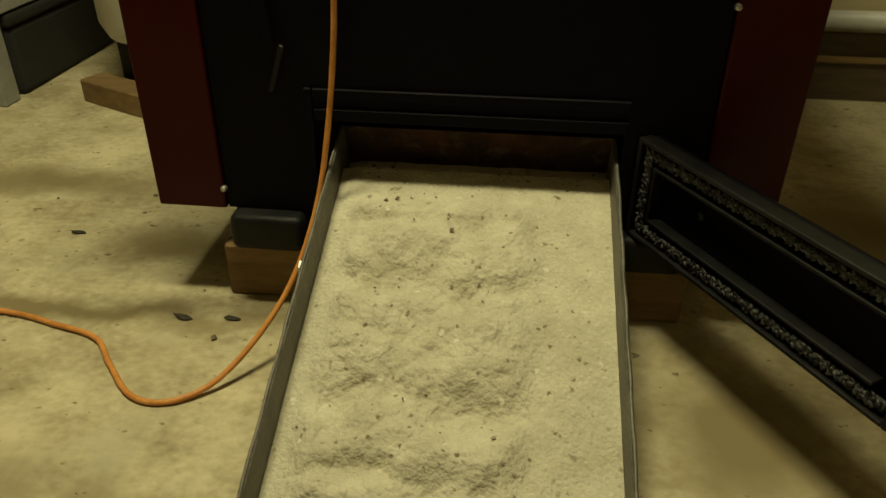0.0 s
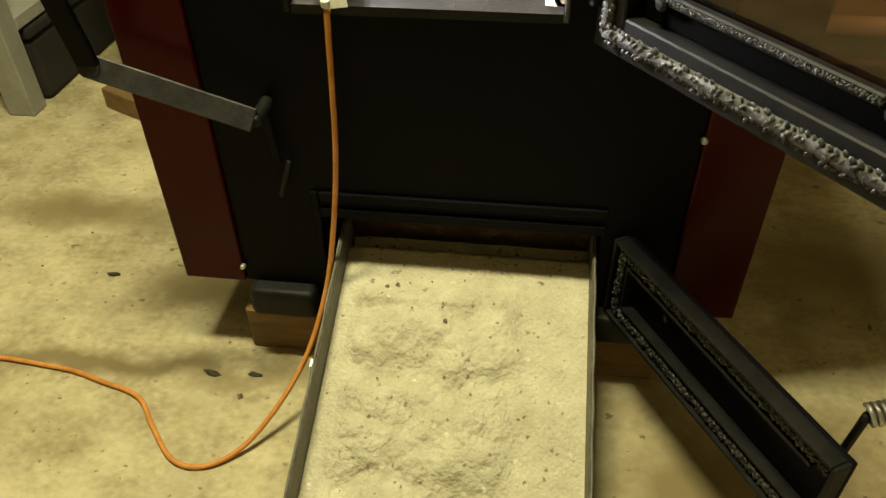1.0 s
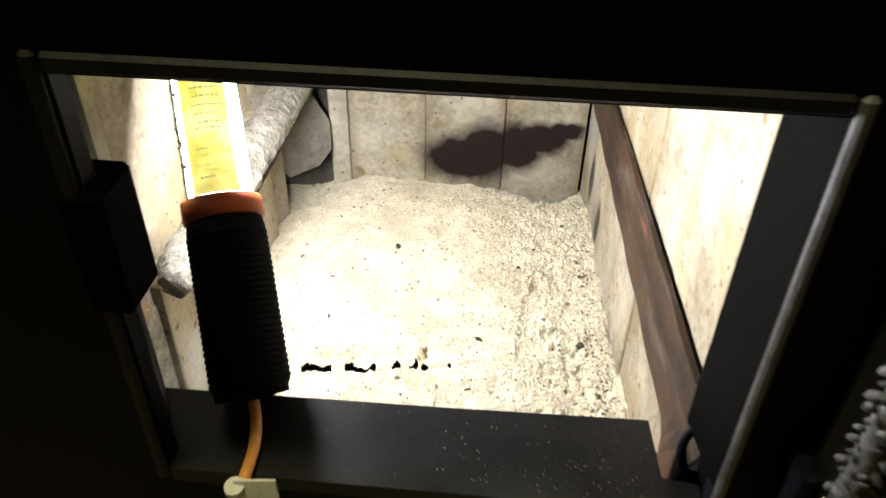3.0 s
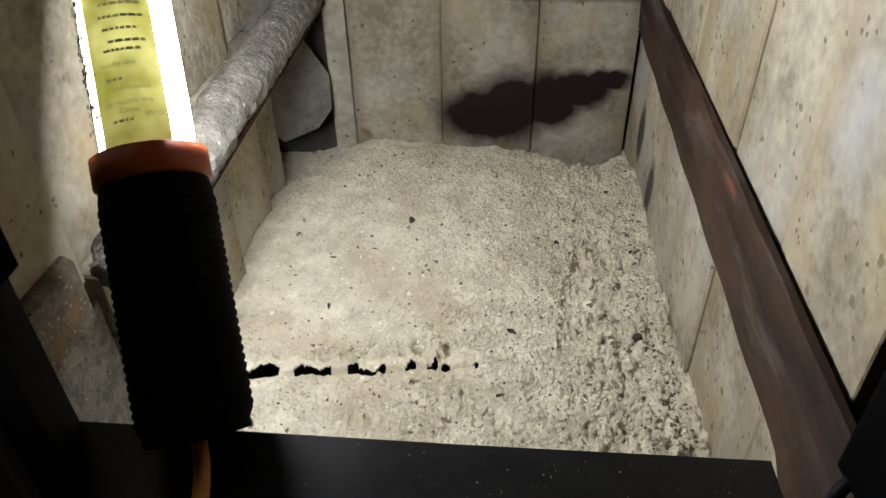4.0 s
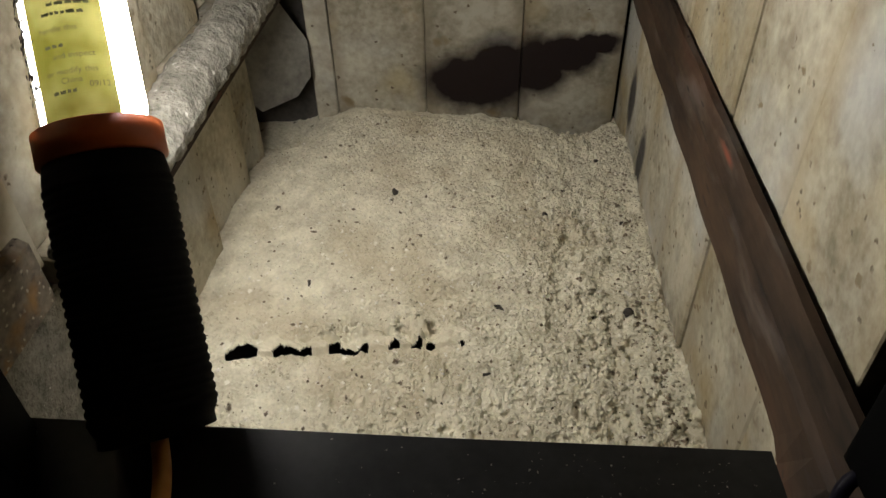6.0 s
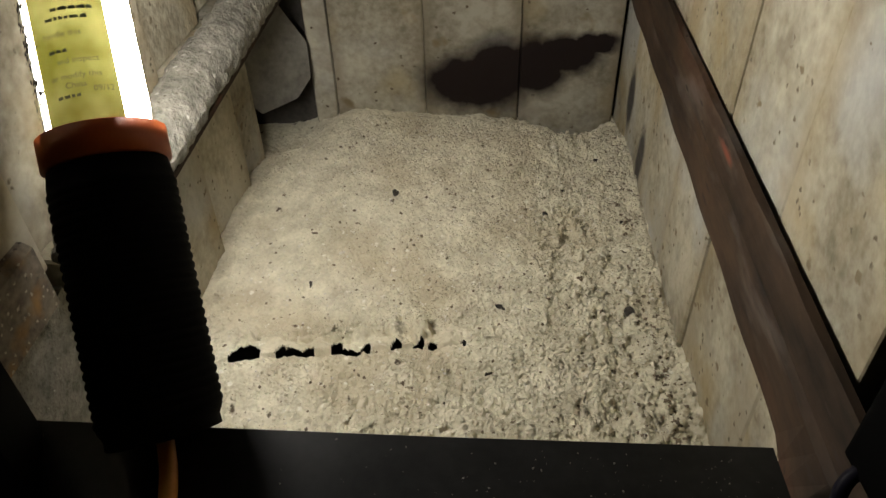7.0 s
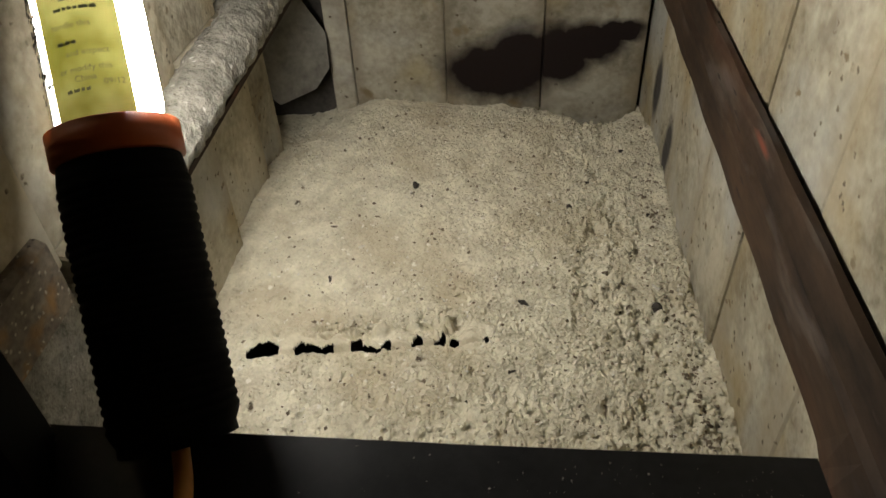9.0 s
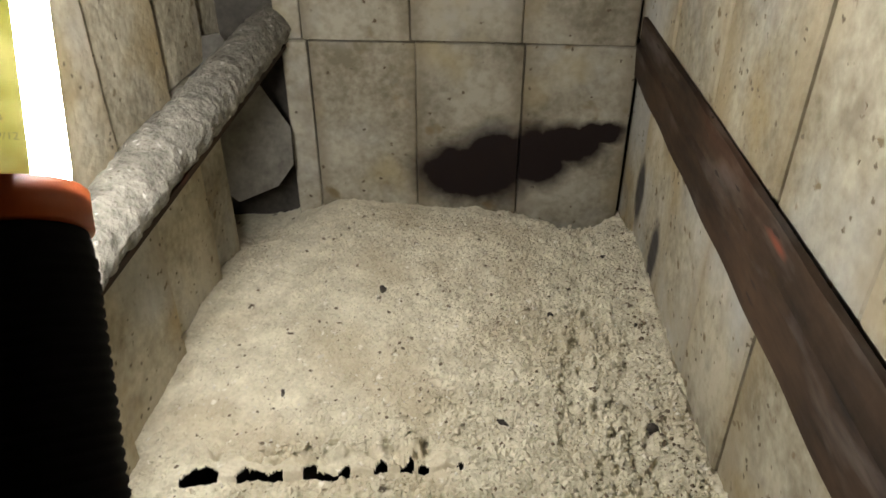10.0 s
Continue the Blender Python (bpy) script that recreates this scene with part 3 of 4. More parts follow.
# left rail: flat flange carrying a caked ridge of ash, bare near its front end
part("left_rail", prism([(-0.232, 0.572), (-0.188, 0.572), (-0.188, 0.577), (-0.232, 0.577)], 0.205, 0.755, "y"), M_rust, boiler, "rusty angle rail caked with ash")
bm = bmesh.new()
rows = []
NY, NX = 170, 28
for j in range(NY + 1):
    y = 0.175 + (0.755 - 0.175) * j / NY
    end = smooth_step(0.170, 0.20, y)
    cx = -0.204 + 0.002 * noise.noise((y * 14, 3.1, 0))
    row = []
    for i in range(NX + 1):
        a = 2 * math.pi * i / NX
        r = 0.0205 * (0.55 + 0.45 * end) + 0.0028 * noise.fractal((math.cos(a) * 1.6, y * 90, math.sin(a) * 1.6), 0.7, 2.0, 4)
        row.append(bm.verts.new((cx + r * math.cos(a) * 1.05, y, 0.592 + r * math.sin(a))))
    rows.append(row)
for a, b in zip(rows, rows[1:]):
    for k in range(NX):
        bm.faces.new((a[k], a[k + 1], b[k + 1], b[k]))
bm.faces.new(rows[0][:-1])
part("ash_ridge", bm, M_ash_grey, boiler, "rounded ridge of caked grey ash", True)
part("rail_end", prism([(-0.2262, 0.557), (-0.2262, 0.602), (-0.2315, 0.6055), (-0.25, 0.6055), (-0.25, 0.6015), (-0.2325, 0.6015), (-0.2305, 0.600), (-0.2305, 0.557)], 0.088, 0.176, "y"),
     M_bracket, boiler, "rusty ash-dusted angle rail end")
part("front_liner", box((-0.247, 0.092, 0.345), (-0.233, 0.193, 0.556), 0.002), M_ash_grey, boiler, "dark steel liner plate")

# loose plate leaning in the rear corner
bm = bmesh.new()
outline = [(-0.012, 0.0), (0.034, 0.004), (0.056, 0.022), (0.062, 0.062), (0.040, 0.11), (0.010, 0.17), (-0.03, 0.17), (-0.034, 0.03)]
fr = [bm.verts.new((a, 0, b)) for a, b in outline]
bk = [bm.verts.new((a, 0.006, b)) for a, b in outline]
n = len(outline)
for i in range(n):
    bm.faces.new((fr[i], fr[(i + 1) % n], bk[(i + 1) % n], bk[i]))
bm.faces.new(fr)
bm.faces.new(bk)
bmesh.ops.transform(bm, matrix=pose(-0.226, 0.612, 0.432, -14, 0, 40), verts=bm.verts)
part("loose_plate", bm, M_plate, boiler, "grey loose liner plate leaning in the corner")

# ---- ash bed in the firebox ----
# caves under the crust: from x to x, and how far back each one reaches
CAVES = [(-0.179, -0.153, 0.015), (-0.140, -0.131, 0.008), (-0.132, -0.116, 0.0045), (-0.118, -0.108, 0.0085), (-0.095, -0.0855, 0.017), (-0.087, -0.069, 0.0042),
         (-0.071, -0.062, 0.0085), (-0.0455, -0.0365, 0.0115), (-0.0275, -0.0175, 0.0105), (-0.015, -0.007, 0.005), (0.012, 0.017, 0.004)]
# broken crust behind them: middle, half size
BROKEN = [(-0.088, 0.300, 0.024, 0.016), (-0.030, 0.304, 0.024, 0.015), (-0.170, 0.288, 0.012, 0.012), (-0.124, 0.288, 0.014, 0.009)]


def crust_front(x):
    """The nearly straight line where the crust has broken off."""
    return 0.2618 + 0.139 * (x + 0.177) + 0.0006 * math.sin(x * 190)


def cave(x, y):
    """1 inside a cave under the crust, 0 outside."""
    front_y = crust_front(x)
    best = 0.0
    if front_y - 0.002 < y < front_y + 0.022:
        for xa, xb, deep in CAVES:
            if xa - 0.003 < x < xb + 0.003:
                mid = (x - (xa + xb) / 2) / (xb - xa) * 2
                back_ = deep * 0.82 * max(0.15, 1 - 0.6 * mid * mid) + 0.0024 * noise.noise((x * 120, 3.3, xa * 90))
                wob = 0.0010 * noise.noise((y * 200, 8.1, xa * 70))
                inside = smooth_step(xa - 0.0005, xa + 0.0005, x + wob) * (1 - smooth_step(xb - 0.0005, xb + 0.0005, x + wob))
                inside *= smooth_step(front_y - 0.0006, front_y + 0.0003, y) * (1 - smooth_step(front_y + back_ - 0.0005, front_y + back_ + 0.0006, y))
                best = max(best, inside)
    return best


def ash_z(x, y):
    z = 0.405 + 0.010 * math.exp(-((x + 0.02) / 0.12) ** 2 - ((y - 0.47) / 0.11) ** 2)
    z -= 0.016 * smooth_step(0.58, 0.69, y)
    z -= 0.026 * math.exp(-((x - 0.118) / 0.035) ** 2 - ((y - 0.69) / 0.04) ** 2)
    z -= 0.016 * smooth_step(-0.15, -0.22, x) * smooth_step(0.45, 0.65, y)
    z -= 0.012 * smooth_step(-0.14, -0.24, x)
    z += 0.006 * noise.fractal((x * 9, y * 9, 0.3), 1.0, 2.0, 3)
    front_y = crust_front(x)
    rough = 0.58 + 0.55 * smooth_step(-0.14, 0.04, x + 0.25 * (0.4 - y)) + 0.55 * smooth_step(0.27, 0.22, y)
    z += 0.0038 * rough * noise.fractal((x * 64, y * 64, 2.3), 0.7, 2.0, 4)
    z += 0.0017 * rough * noise.fractal((x * 170, y * 170, 5.3), 0.6, 2.0, 3)
    # crust: a step up behind the broken line, worn away to both ends
    span = smooth_step(-0.20, -0.17, x) * (1 - smooth_step(0.0, 0.05, x))
    behind = smooth_step(front_y - 0.0004, front_y + 0.0012, y) * (1 - smooth_step(front_y + 0.012, front_y + 0.055, y))
    z += span * behind * (0.0058 + 0.0045 * noise.noise((x * 60, y * 50, 9)))
    for bx, by, hx, hy in BROKEN:
        d = ((x - bx) / hx) ** 2 + ((y - by) / hy) ** 2
        if d < 1.6:
            z += (1 - smooth_step(0.5, 1.6, d)) * 0.013 * (noise.fractal((x * 80, y * 80, 6.1), 0.5, 2.0, 4) - 0.2)
    # crumbly furrow along the right side
    fx = 0.135 + 0.02 * math.sin(y * 11) - 0.10 * smooth_step(0.40, 0.60, y) * 0.2
    fur = math.exp(-((x - fx) / 0.03) ** 2)
    z += fur * (-0.006 + 0.0065 * noise.fractal((x * 130, y * 130, 4.4), 0.5, 2.0, 3))
    gx = 0.075 + 0.9 * (0.68 - y)
    z -= 0.010 * math.exp(-((x - gx) / 0.004) ** 2) * smooth_step(0.60, 0.64, y)
    return z - 0.003 * cave(x, y)


def bed_rows():
    """Rows of the bed from the door to the back, closer together along the broken crust."""
    y, out = 0.092, []
    while y < 0.70:
        out.append(y)
        y += 0.0006 if 0.256 < y < 0.318 else 0.0013
    return out


bm = bmesh.new()
NX = 460
grid = []
for y in bed_rows():
    xa, xb = x_left(y) - 0.012, x_right(y) + 0.012
    if y > 0.60:
        xa -= 0.05
    grid.append([bm.verts.new((xa + (xb - xa) * i / NX, y, ash_z(xa + (xb - xa) * i / NX, y))) for i in range(NX + 1)])
for a, b in zip(grid, grid[1:]):
    for i in range(NX):
        c = (a[i].co + b[i + 1].co) / 2
        if cave(c.x, c.y) < 0.5:
            bm.faces.new((a[i], a[i + 1], b[i + 1], b[i]))
tagged(part("ash_bed", bm, M_ash, None, "", True), "deep pale grey-tan wood ash with holes and crumbs", "ash", kind="stuff")


def scatter(name, label, material, count, seed, size, where, height):
    """Crumbs lying on an ash surface, joined into one mesh."""
    r = random.Random(seed)
    verts, faces = [], []
    made = 0
    while made < count:
        x, y, keep = where(r)
        if not keep:
            continue
        made += 1
        s = size(r)
        m = Matrix.Translation((x, y, height(x, y) + s * 0.18)) @ pose(0, 0, 0, r.uniform(-30, 30), r.uniform(-30, 30), r.uniform(0, 360))
        k = len(verts)
        L, W, H = s * r.uniform(0.7, 1.2), s * r.uniform(0.55, 0.95), s * r.uniform(0.45, 0.8)
        for c in ((-L, 0, 0), (L, 0, 0), (0, -W, 0), (0, W, 0), (r.uniform(-0.3, 0.3) * L, 0, H), (0, 0, -H)):
            verts.append(m @ (Vector(c) * 0.5))
        faces += [[k + i for i in f] for f in ((0, 2, 4), (2, 1, 4), (1, 3, 4), (3, 0, 4), (2, 0, 5), (1, 2, 5), (3, 1, 5), (0, 3, 5))]
    me = bpy.data.meshes.new(name)
    me.from_pydata(verts, [], faces)
    me.materials.append(material)
    return tagged(new(name, me), label, "crumbs", kind="stuff")


def over_bed(r):
    y = r.uniform(0.095, 0.665)
    x = r.uniform(x_left(y) + 0.01, x_right(y) - 0.004)
    dense = 0.8 * math.exp(-((x - 0.14) / 0.09) ** 2) + 0.45 + 0.35 * math.exp(-((y - 0.31) / 0.05) ** 2)
    if x < -0.15:
        dense *= 0.35
    if -0.19 < x < 0.02 and -0.001 < y - crust_front(x) < 0.017:
        dense = 0
    return x, y, r.random() < dense


scatter("pale_crumbs", "tiny pale wood and lime crumbs scattered on ash", M_chip, 3200, 1, lambda r: 0.0012 + 0.0028 * r.random() ** 3, over_bed, ash_z)
scatter("ash_crumbs", "pale crumbly grains of ash", M_ash, 32000, 3, lambda r: 0.0014 + 0.0060 * r.random() ** 2.5, over_bed, ash_z)


def over_rough(r):
    y = r.uniform(0.10, 0.655)
    x = r.uniform(-0.16, x_right(y) - 0.006)
    side = math.exp(-((x - 0.13) / 0.085) ** 2)
    ridge = 1.6 * math.exp(-((y - 0.315) / 0.022) ** 2) * (1 - smooth_step(0.03, 0.09, x))
    pit = -0.19 < x < 0.02 and -0.002 < y - crust_front(x) < 0.018
    return x, y, not pit and r.random() < 0.7 * side + ridge + 0.15


def over_edge(r):
    y = r.uniform(0.10, 0.655)
    x = x_right(y) - 0.006 - (abs(r.gauss(0, 0.028)) if r.random() < 0.5 else abs(r.gauss(0.016, 0.004)))
    return x, y, r.random() < 1.1 - 1.6 * y


scatter("charred_crumbs", "charred brown crumbs along the brick lining", M_grey_chip, 650, 13, lambda r: 0.0015 + 0.005 * r.random() ** 2.5, over_edge, ash_z)
scatter("ash_clods", "crumbly clods of caked tan ash", M_ash, 2200, 11, lambda r: 0.0025 + 0.0065 * r.random() ** 3, over_rough, ash_z)
scatter("dark_crumbs", "tiny dark charcoal crumbs scattered on ash", M_grey_chip, 1900, 2, lambda r: 0.0014 + 0.004 * r.random() ** 3, over_bed, ash_z)


def over_sill(r):
    x, y = r.uniform(-0.05, 0.16), r.uniform(0.002, 0.06)
    drift = 1.5 * math.exp(-((y - 0.022 - 0.006 * math.sin(x * 60)) / 0.004) ** 2) * smooth_step(0.01, 0.04, x)
    return x, y, r.random() < 0.10 + 0.4 * smooth_step(0.0, 0.13, x) + drift


scatter("sill_dust", "pale ash grains spilled on the black sill", M_ash_grey, 300, 21, lambda r: 0.0004 + 0.0012 * r.random() ** 3, over_sill, lambda x, y: 0.600)


def lump(name, at, size, turn, material, label, flat=0.6):
    bm = bmesh.new()
    bmesh.ops.create_icosphere(bm, subdivisions=2, radius=0.42)
    for v in bm.verts:
        v.co *= 1 + 0.75 * noise.noise(v.co * 3 + Vector(at) * 50)
    bmesh.ops.transform(bm, matrix=Matrix.Translation(at) @ pose(0, 0, 0, 12, 8, turn) @ Matrix.Diagonal((*size, 1)), verts=bm.verts)
    return tagged(part(name, bm, material), label, "debris", "pieces on the ash bed")


for x, y, sx, sy, sz, turn, mt in ((-0.068, 0.486, 0.008, 0.007, 0.010, 20, M_coal), (0.142, 0.571, 0.013, 0.008, 0.006, 10, M_coal),
                                   (0.155, 0.335, 0.013, 0.010, 0.008, 70, M_coal), (0.036, 0.259, 0.008, 0.004, 0.004, 15, M_coal),
                                   (0.044, 0.332, 0.010, 0.005, 0.004, -20, M_coal), (0.002, 0.232, 0.004, 0.008, 0.004, -15, M_coal),
                                   (0.105, 0.515, 0.006, 0.006, 0.005, 0, M_coal), (0.085, 0.465, 0.005, 0.006, 0.005, 0, M_coal),
                                   (0.160, 0.46, 0.005, 0.009, 0.004, -30, M_coal), (-0.128, 0.352, 0.004, 0.008, 0.004, 10, M_coal)):
    lump("charcoal_piece", (x, y, ash_z(x, y) + sz * 0.3), (sx, sy, sz), turn, mt, "small black charcoal piece lying on ash")
for x, y, sx, sy, turn in ((-0.139, 0.425, 0.010, 0.0022, 5), (-0.098, 0.438, 0.009, 0.002, 0), (0.158, 0.362, 0.012, 0.004, -35), (-0.107, 0.395, 0.010, 0.003, 50)):
    lump("wood_splinter", (x, y, ash_z(x, y) + 0.001), (sx, sy, 0.0025), turn, M_chip if turn in (-35, 50) else M_grey_chip, "thin charred splinter lying on ash")

# ---- main door, swung open ----
D_AT, D_TURN = (0.222, -0.018, 0.574), -52.7
dm = pose(*D_AT, 0, 0, D_TURN)
door = empty("door")
door.parent = boiler
door.matrix_parent_inverse = Matrix.Translation(boiler.location).inverted()
door["label"] = "open black steel door with rope gasket and brown-tinted glass"
W, H = 0.43, 0.335


def dbox(lo, hi, bevel=0.002):
    return box(lo, hi, bevel, 1, dm)


# local: x along the door, y towards its outer face, inner face looks to -y
for lo, hi in (((0, 0, 0), (0.045, 0.03, H)), ((W - 0.045, 0, 0), (W, 0.03, H)), ((0.0455, 0, 0), (W - 0.0455, 0.03, 0.045)), ((0.0455, 0, H - 0.045), (W - 0.0455, 0.03, H))):
    part("door_frame", dbox(lo, hi), M_iron, door)
for lo, hi in (((0.075, 0.012, 0.075), (0.093, 0.028, H - 0.075)), ((W - 0.093, 0.012, 0.075), (W - 0.075, 0.028, H - 0.075)),
               ((0.0455, 0.020, 0.0455), (W - 0.0455, 0.030, 0.074)), ((0.0455, 0.020, H - 0.074), (W - 0.0455, 0.030, H - 0.0455)),
               ((0.0455, 0.022, 0.0745), (0.0745, 0.030, H - 0.0745)), ((W - 0.0745, 0.022, 0.0745), (W - 0.0455, 0.030, H - 0.0745))):
    part("inner_frame", dbox(lo, hi), M_jamb, door)
for lo, hi in (((0.0935, 0.010, 0.072), (W - 0.0935, 0.022, 0.084)), ((0.0935, 0.010, H - 0.084), (W - 0.0935, 0.022, H - 0.072))):
    part("glass_clip", dbox(lo, hi), M_iron, door)
part("glass", dbox((0.0936, 0.0225, 0.0745), (W - 0.0936, 0.0265, H - 0.0745), 0), M_glass, door, "glass tinted brown in place of its reflection")


def rope(points, r, pitch, m):
    """A flattened braid along a line: a core under three rows of slanting, uneven stitches."""
    a, b = Vector(points[0]), Vector(points[1])
    d = b - a
    L = d.length
    d.normalize()
    s = Vector((0, 1, 0))
    u = d.cross(s)
    bm = sweep([a + d * (L * k / 24) + s * 0.002 for k in range(25)], r * 0.62, 10)
    rr = random.Random(int(L * 1e4) + int(a.z * 1e4))
    n = int(L / pitch)
    for i in range(n):
        for row in (-1, -0.36, 0.36, 1):
            t = (i + 0.5 * (row < 0) + 0.3 * abs(row) + rr.uniform(-0.25, 0.25)) / n * L
            if t > L or rr.random() < 0.06:
                continue
            size = rr.uniform(0.6, 1.15)
            lean = 0.75 + rr.uniform(-0.35, 0.35)
            along = (d * math.cos(lean) + u * (math.sin(lean) * (1 if row in (-1, 0.36) else -1))).normalized()
            over = s.cross(along)
            at = a + d * t + u * (row * r * 0.58 + rr.uniform(-0.1, 0.1) * r) - s * (r * (0.42 - 0.22 * abs(row)) + rr.uniform(-0.12, 0.12) * r)
            rings = []
            for h, w in ((-0.95, 0.35), (-0.4, 0.92), (0.35, 1.0), (0.9, 0.45)):
                rings.append([bm.verts.new(at + along * (h * pitch * 0.62 * size) + (over * math.cos(g) * 0.36 + s * math.sin(g) * 0.30) * (w * pitch * size))
                              for g in [math.pi * k / 3 for k in range(6)]])
            for p, q in zip(rings, rings[1:]):
                for j in range(6):
                    bm.faces.new((p[j], p[(j + 1) % 6], q[(j + 1) % 6], q[j]))
            bm.faces.new(rings[0])
            bm.faces.new(rings[-1])
    bmesh.ops.transform(bm, matrix=m, verts=bm.verts)
    return bm


for p, q in (((0.022, -0.001, 0.02), (0.022, -0.001, H - 0.02)), ((W - 0.022, -0.001, 0.02), (W - 0.022, -0.001, H - 0.02)),
             ((0.02, -0.001, 0.022), (W - 0.02, -0.001, 0.022)), ((0.02, -0.001, H - 0.022), (W - 0.02, -0.001, H - 0.022))):
    part("rope_gasket", rope((p, q), 0.0135, 0.0074, dm), M_rope, door, "frayed silvery rope gasket", True)
for p, q in (((0.094, 0.010, 0.078), (W - 0.094, 0.010, 0.078)), ((0.094, 0.010, H - 0.078), (W - 0.094, 0.010, H - 0.078)),
             ((0.090, 0.011, 0.08), (0.090, 0.011, H - 0.08)), ((W - 0.090, 0.011, 0.08), (W - 0.090, 0.011, H - 0.08))):
    part("glass_gasket", rope((p, q), 0.0032, 0.0036, dm), M_rope, door, "thin grey gasket round the glass", True)
for x in (0.083, W - 0.083):
    for z in (0.072, H - 0.072):
        part("glass_bolt", lathe([(0.002, 0), (0.0085, 0.001), (0.0085, 0.006), (0.005, 0.009), (0.0015, 0.0095)], dm @ pose(x, 0.017, z, 90), 10), M_iron, door, "dusty bolt holding the glass")
part("hinge", lathe([(0.009, 0), (0.009, 0.05)], Matrix.Translation((0.222, -0.018, 0.62)), 14), M_black, door)
part("hinge", lathe([(0.009, 0), (0.009, 0.05)], Matrix.Translation((0.222, -0.018, 0.81)), 14), M_black, door)

# ---- ash hatch, swung open ----
hm = pose(0.285, -0.008, 0.145, 0, 0, -60)
hatch = empty("hatch")
hatch.parent = boiler
hatch.matrix_parent_inverse = Matrix.Translation(boiler.location).inverted()
hatch["label"] = "open black steel ash hatch with rope gasket"
W2, H2 = 0.41, 0.138


def hbox(lo, hi, bevel=0.002):
    return box(lo, hi, bevel, 1, hm)


part("plate", hbox((0, 0.022, 0), (W2, 0.03, H2)), M_black, hatch)
for lo, hi in (((0, 0, 0), (0.006, 0.0215, H2)), ((W2 - 0.006, 0, 0), (W2, 0.0215, H2)), ((0.0065, 0, 0), (W2 - 0.0065, 0.0215, 0.006)), ((0.0065, 0, H2 - 0.006), (W2 - 0.0065, 0.0215, H2)),
               ((0.03, 0.004, 0.030), (W2 - 0.03, 0.0215, 0.035)), ((0.03, 0.004, H2 - 0.035), (W2 - 0.03, 0.0215, H2 - 0.030)), ((0.03, 0.004, 0.0355), (0.035, 0.0215, H2 - 0.0355))):
    part("rim", hbox(lo, hi, 0.001), M_iron, hatch)
for p, q in (((0.012, 0.008, H2 - 0.017), (W2 - 0.012, 0.008, H2 - 0.017)), ((0.012, 0.008, 0.016), (W2 - 0.012, 0.008, 0.016)), ((0.017, 0.008, 0.02), (0.017, 0.008, H2 - 0.02))):
    part("rope_gasket", rope((p, q), 0.0085, 0.0075, hm), M_rope_dark, hatch, "sooty rope gasket", True)
part("bolt", lathe([(0.006, 0), (0.006, 0.004), (0.003, 0.006)], hm @ pose(0.11, 0.022, 0.075, 90), 6), M_bar, hatch)

# ---- spring handle of the hatch, draft lever ----
stem = [hm @ Vector(p) for p in ((W2 - 0.03, 0.03, 0.10), (W2 - 0.03, 0.046, 0.102), (W2 - 0.03, 0.052, 0.125), (W2 - 0.027, 0.053, 0.172))]
part("hatch_handle", sweep(spline(stem, 6), 0.005, 10), M_iron, hatch, "bent rod handle", True)
a = stem[-1]
dvec = Vector((0.93, 0.10, 0.22)).normalized()
s = dvec.orthogonal().normalized()
u = dvec.cross(s)
coil = [a + dvec * (t * 0.075) + (s * math.cos(t * 2 * math.pi * 11) + u * math.sin(t * 2 * math.pi * 11)) * 0.011 for t in [i / 176 for i in range(177)]]
part("spring_grip", sweep(coil, 0.0028, 6), M_zinc, hatch, "bright coiled spring grip", True)

lever = empty("draft_lever")
lever.parent = boiler
lever.matrix_parent_inverse = Matrix.Translation(boiler.location).inverted()
lever["label"] = "long bent flat steel lever"
P0, P1, P2 = Vector((-0.187, -0.054, 0.468)), Vector((-0.381, -0.061, 0.536)), Vector((-0.395, -0.09, 0.72))


def flat_bar(a, b, w, t, face):
    """A flat bar from a to b, wide across face."""
    d = (b - a)
    L = d.length
    d.normalize()
    n = Vector(face)
    n = (n - d * n.dot(d)).normalized()
    c = d.cross(n)
    m = Matrix.Translation(a) @ Matrix((d, c, n)).transposed().to_4x4()
    return box((0, -w / 2, -t / 2), (L, w / 2, t / 2), 0.0015, 1, m)


part("arm", flat_bar(P0, P1, 0.030, 0.007, (0, -1, 0.6)), M_bar, lever)
part("upright", flat_bar(P1, P2, 0.030, 0.008, (0, -1, 0.2)), M_black, lever)
part("bend", lathe([(0.001, -0.0042), (0.0145, -0.0042), (0.0152, -0.003), (0.0152, 0.003), (0.0145, 0.0042), (0.001, 0.0042)], Matrix.Translation(P1) @ pose(0, 0, 0, 68), 28), M_bar, lever)
part("pivot", lathe([(0.009, 0), (0.009, 0.05), (0.006, 0.054)], pose(-0.187, -0.002, 0.466, 90), 14), M_iron, lever)
part("link", flat_bar(Vector((-0.187, -0.02, 0.46)), Vector((-0.182, -0.014, 0.38)), 0.014, 0.006, (0, -1, 0)), M_black, lever)
part("catch", flat_bar(Vector((-0.165, -0.016, 0.385)), Vector((-0.185, -0.016, 0.325)), 0.007, 0.006, (0, -1, 0.3)), M_iron, lever)

# ---- wooden blocks under the feet ----
for x0 in (-0.285, 0.255):
    tagged(part("support_block", box((x0, -0.012, 0.0), (x0 + 0.125, 0.12, 0.0875), 0.004), M_wood), "rough brown timber block under the boiler foot", "block", "support blocks")
    tagged(part("support_block", box((x0, 0.62, 0.0), (x0 + 0.135, 0.79, 0.0875), 0.004), M_wood), "rough brown timber block under the boiler foot", "block", "support blocks")

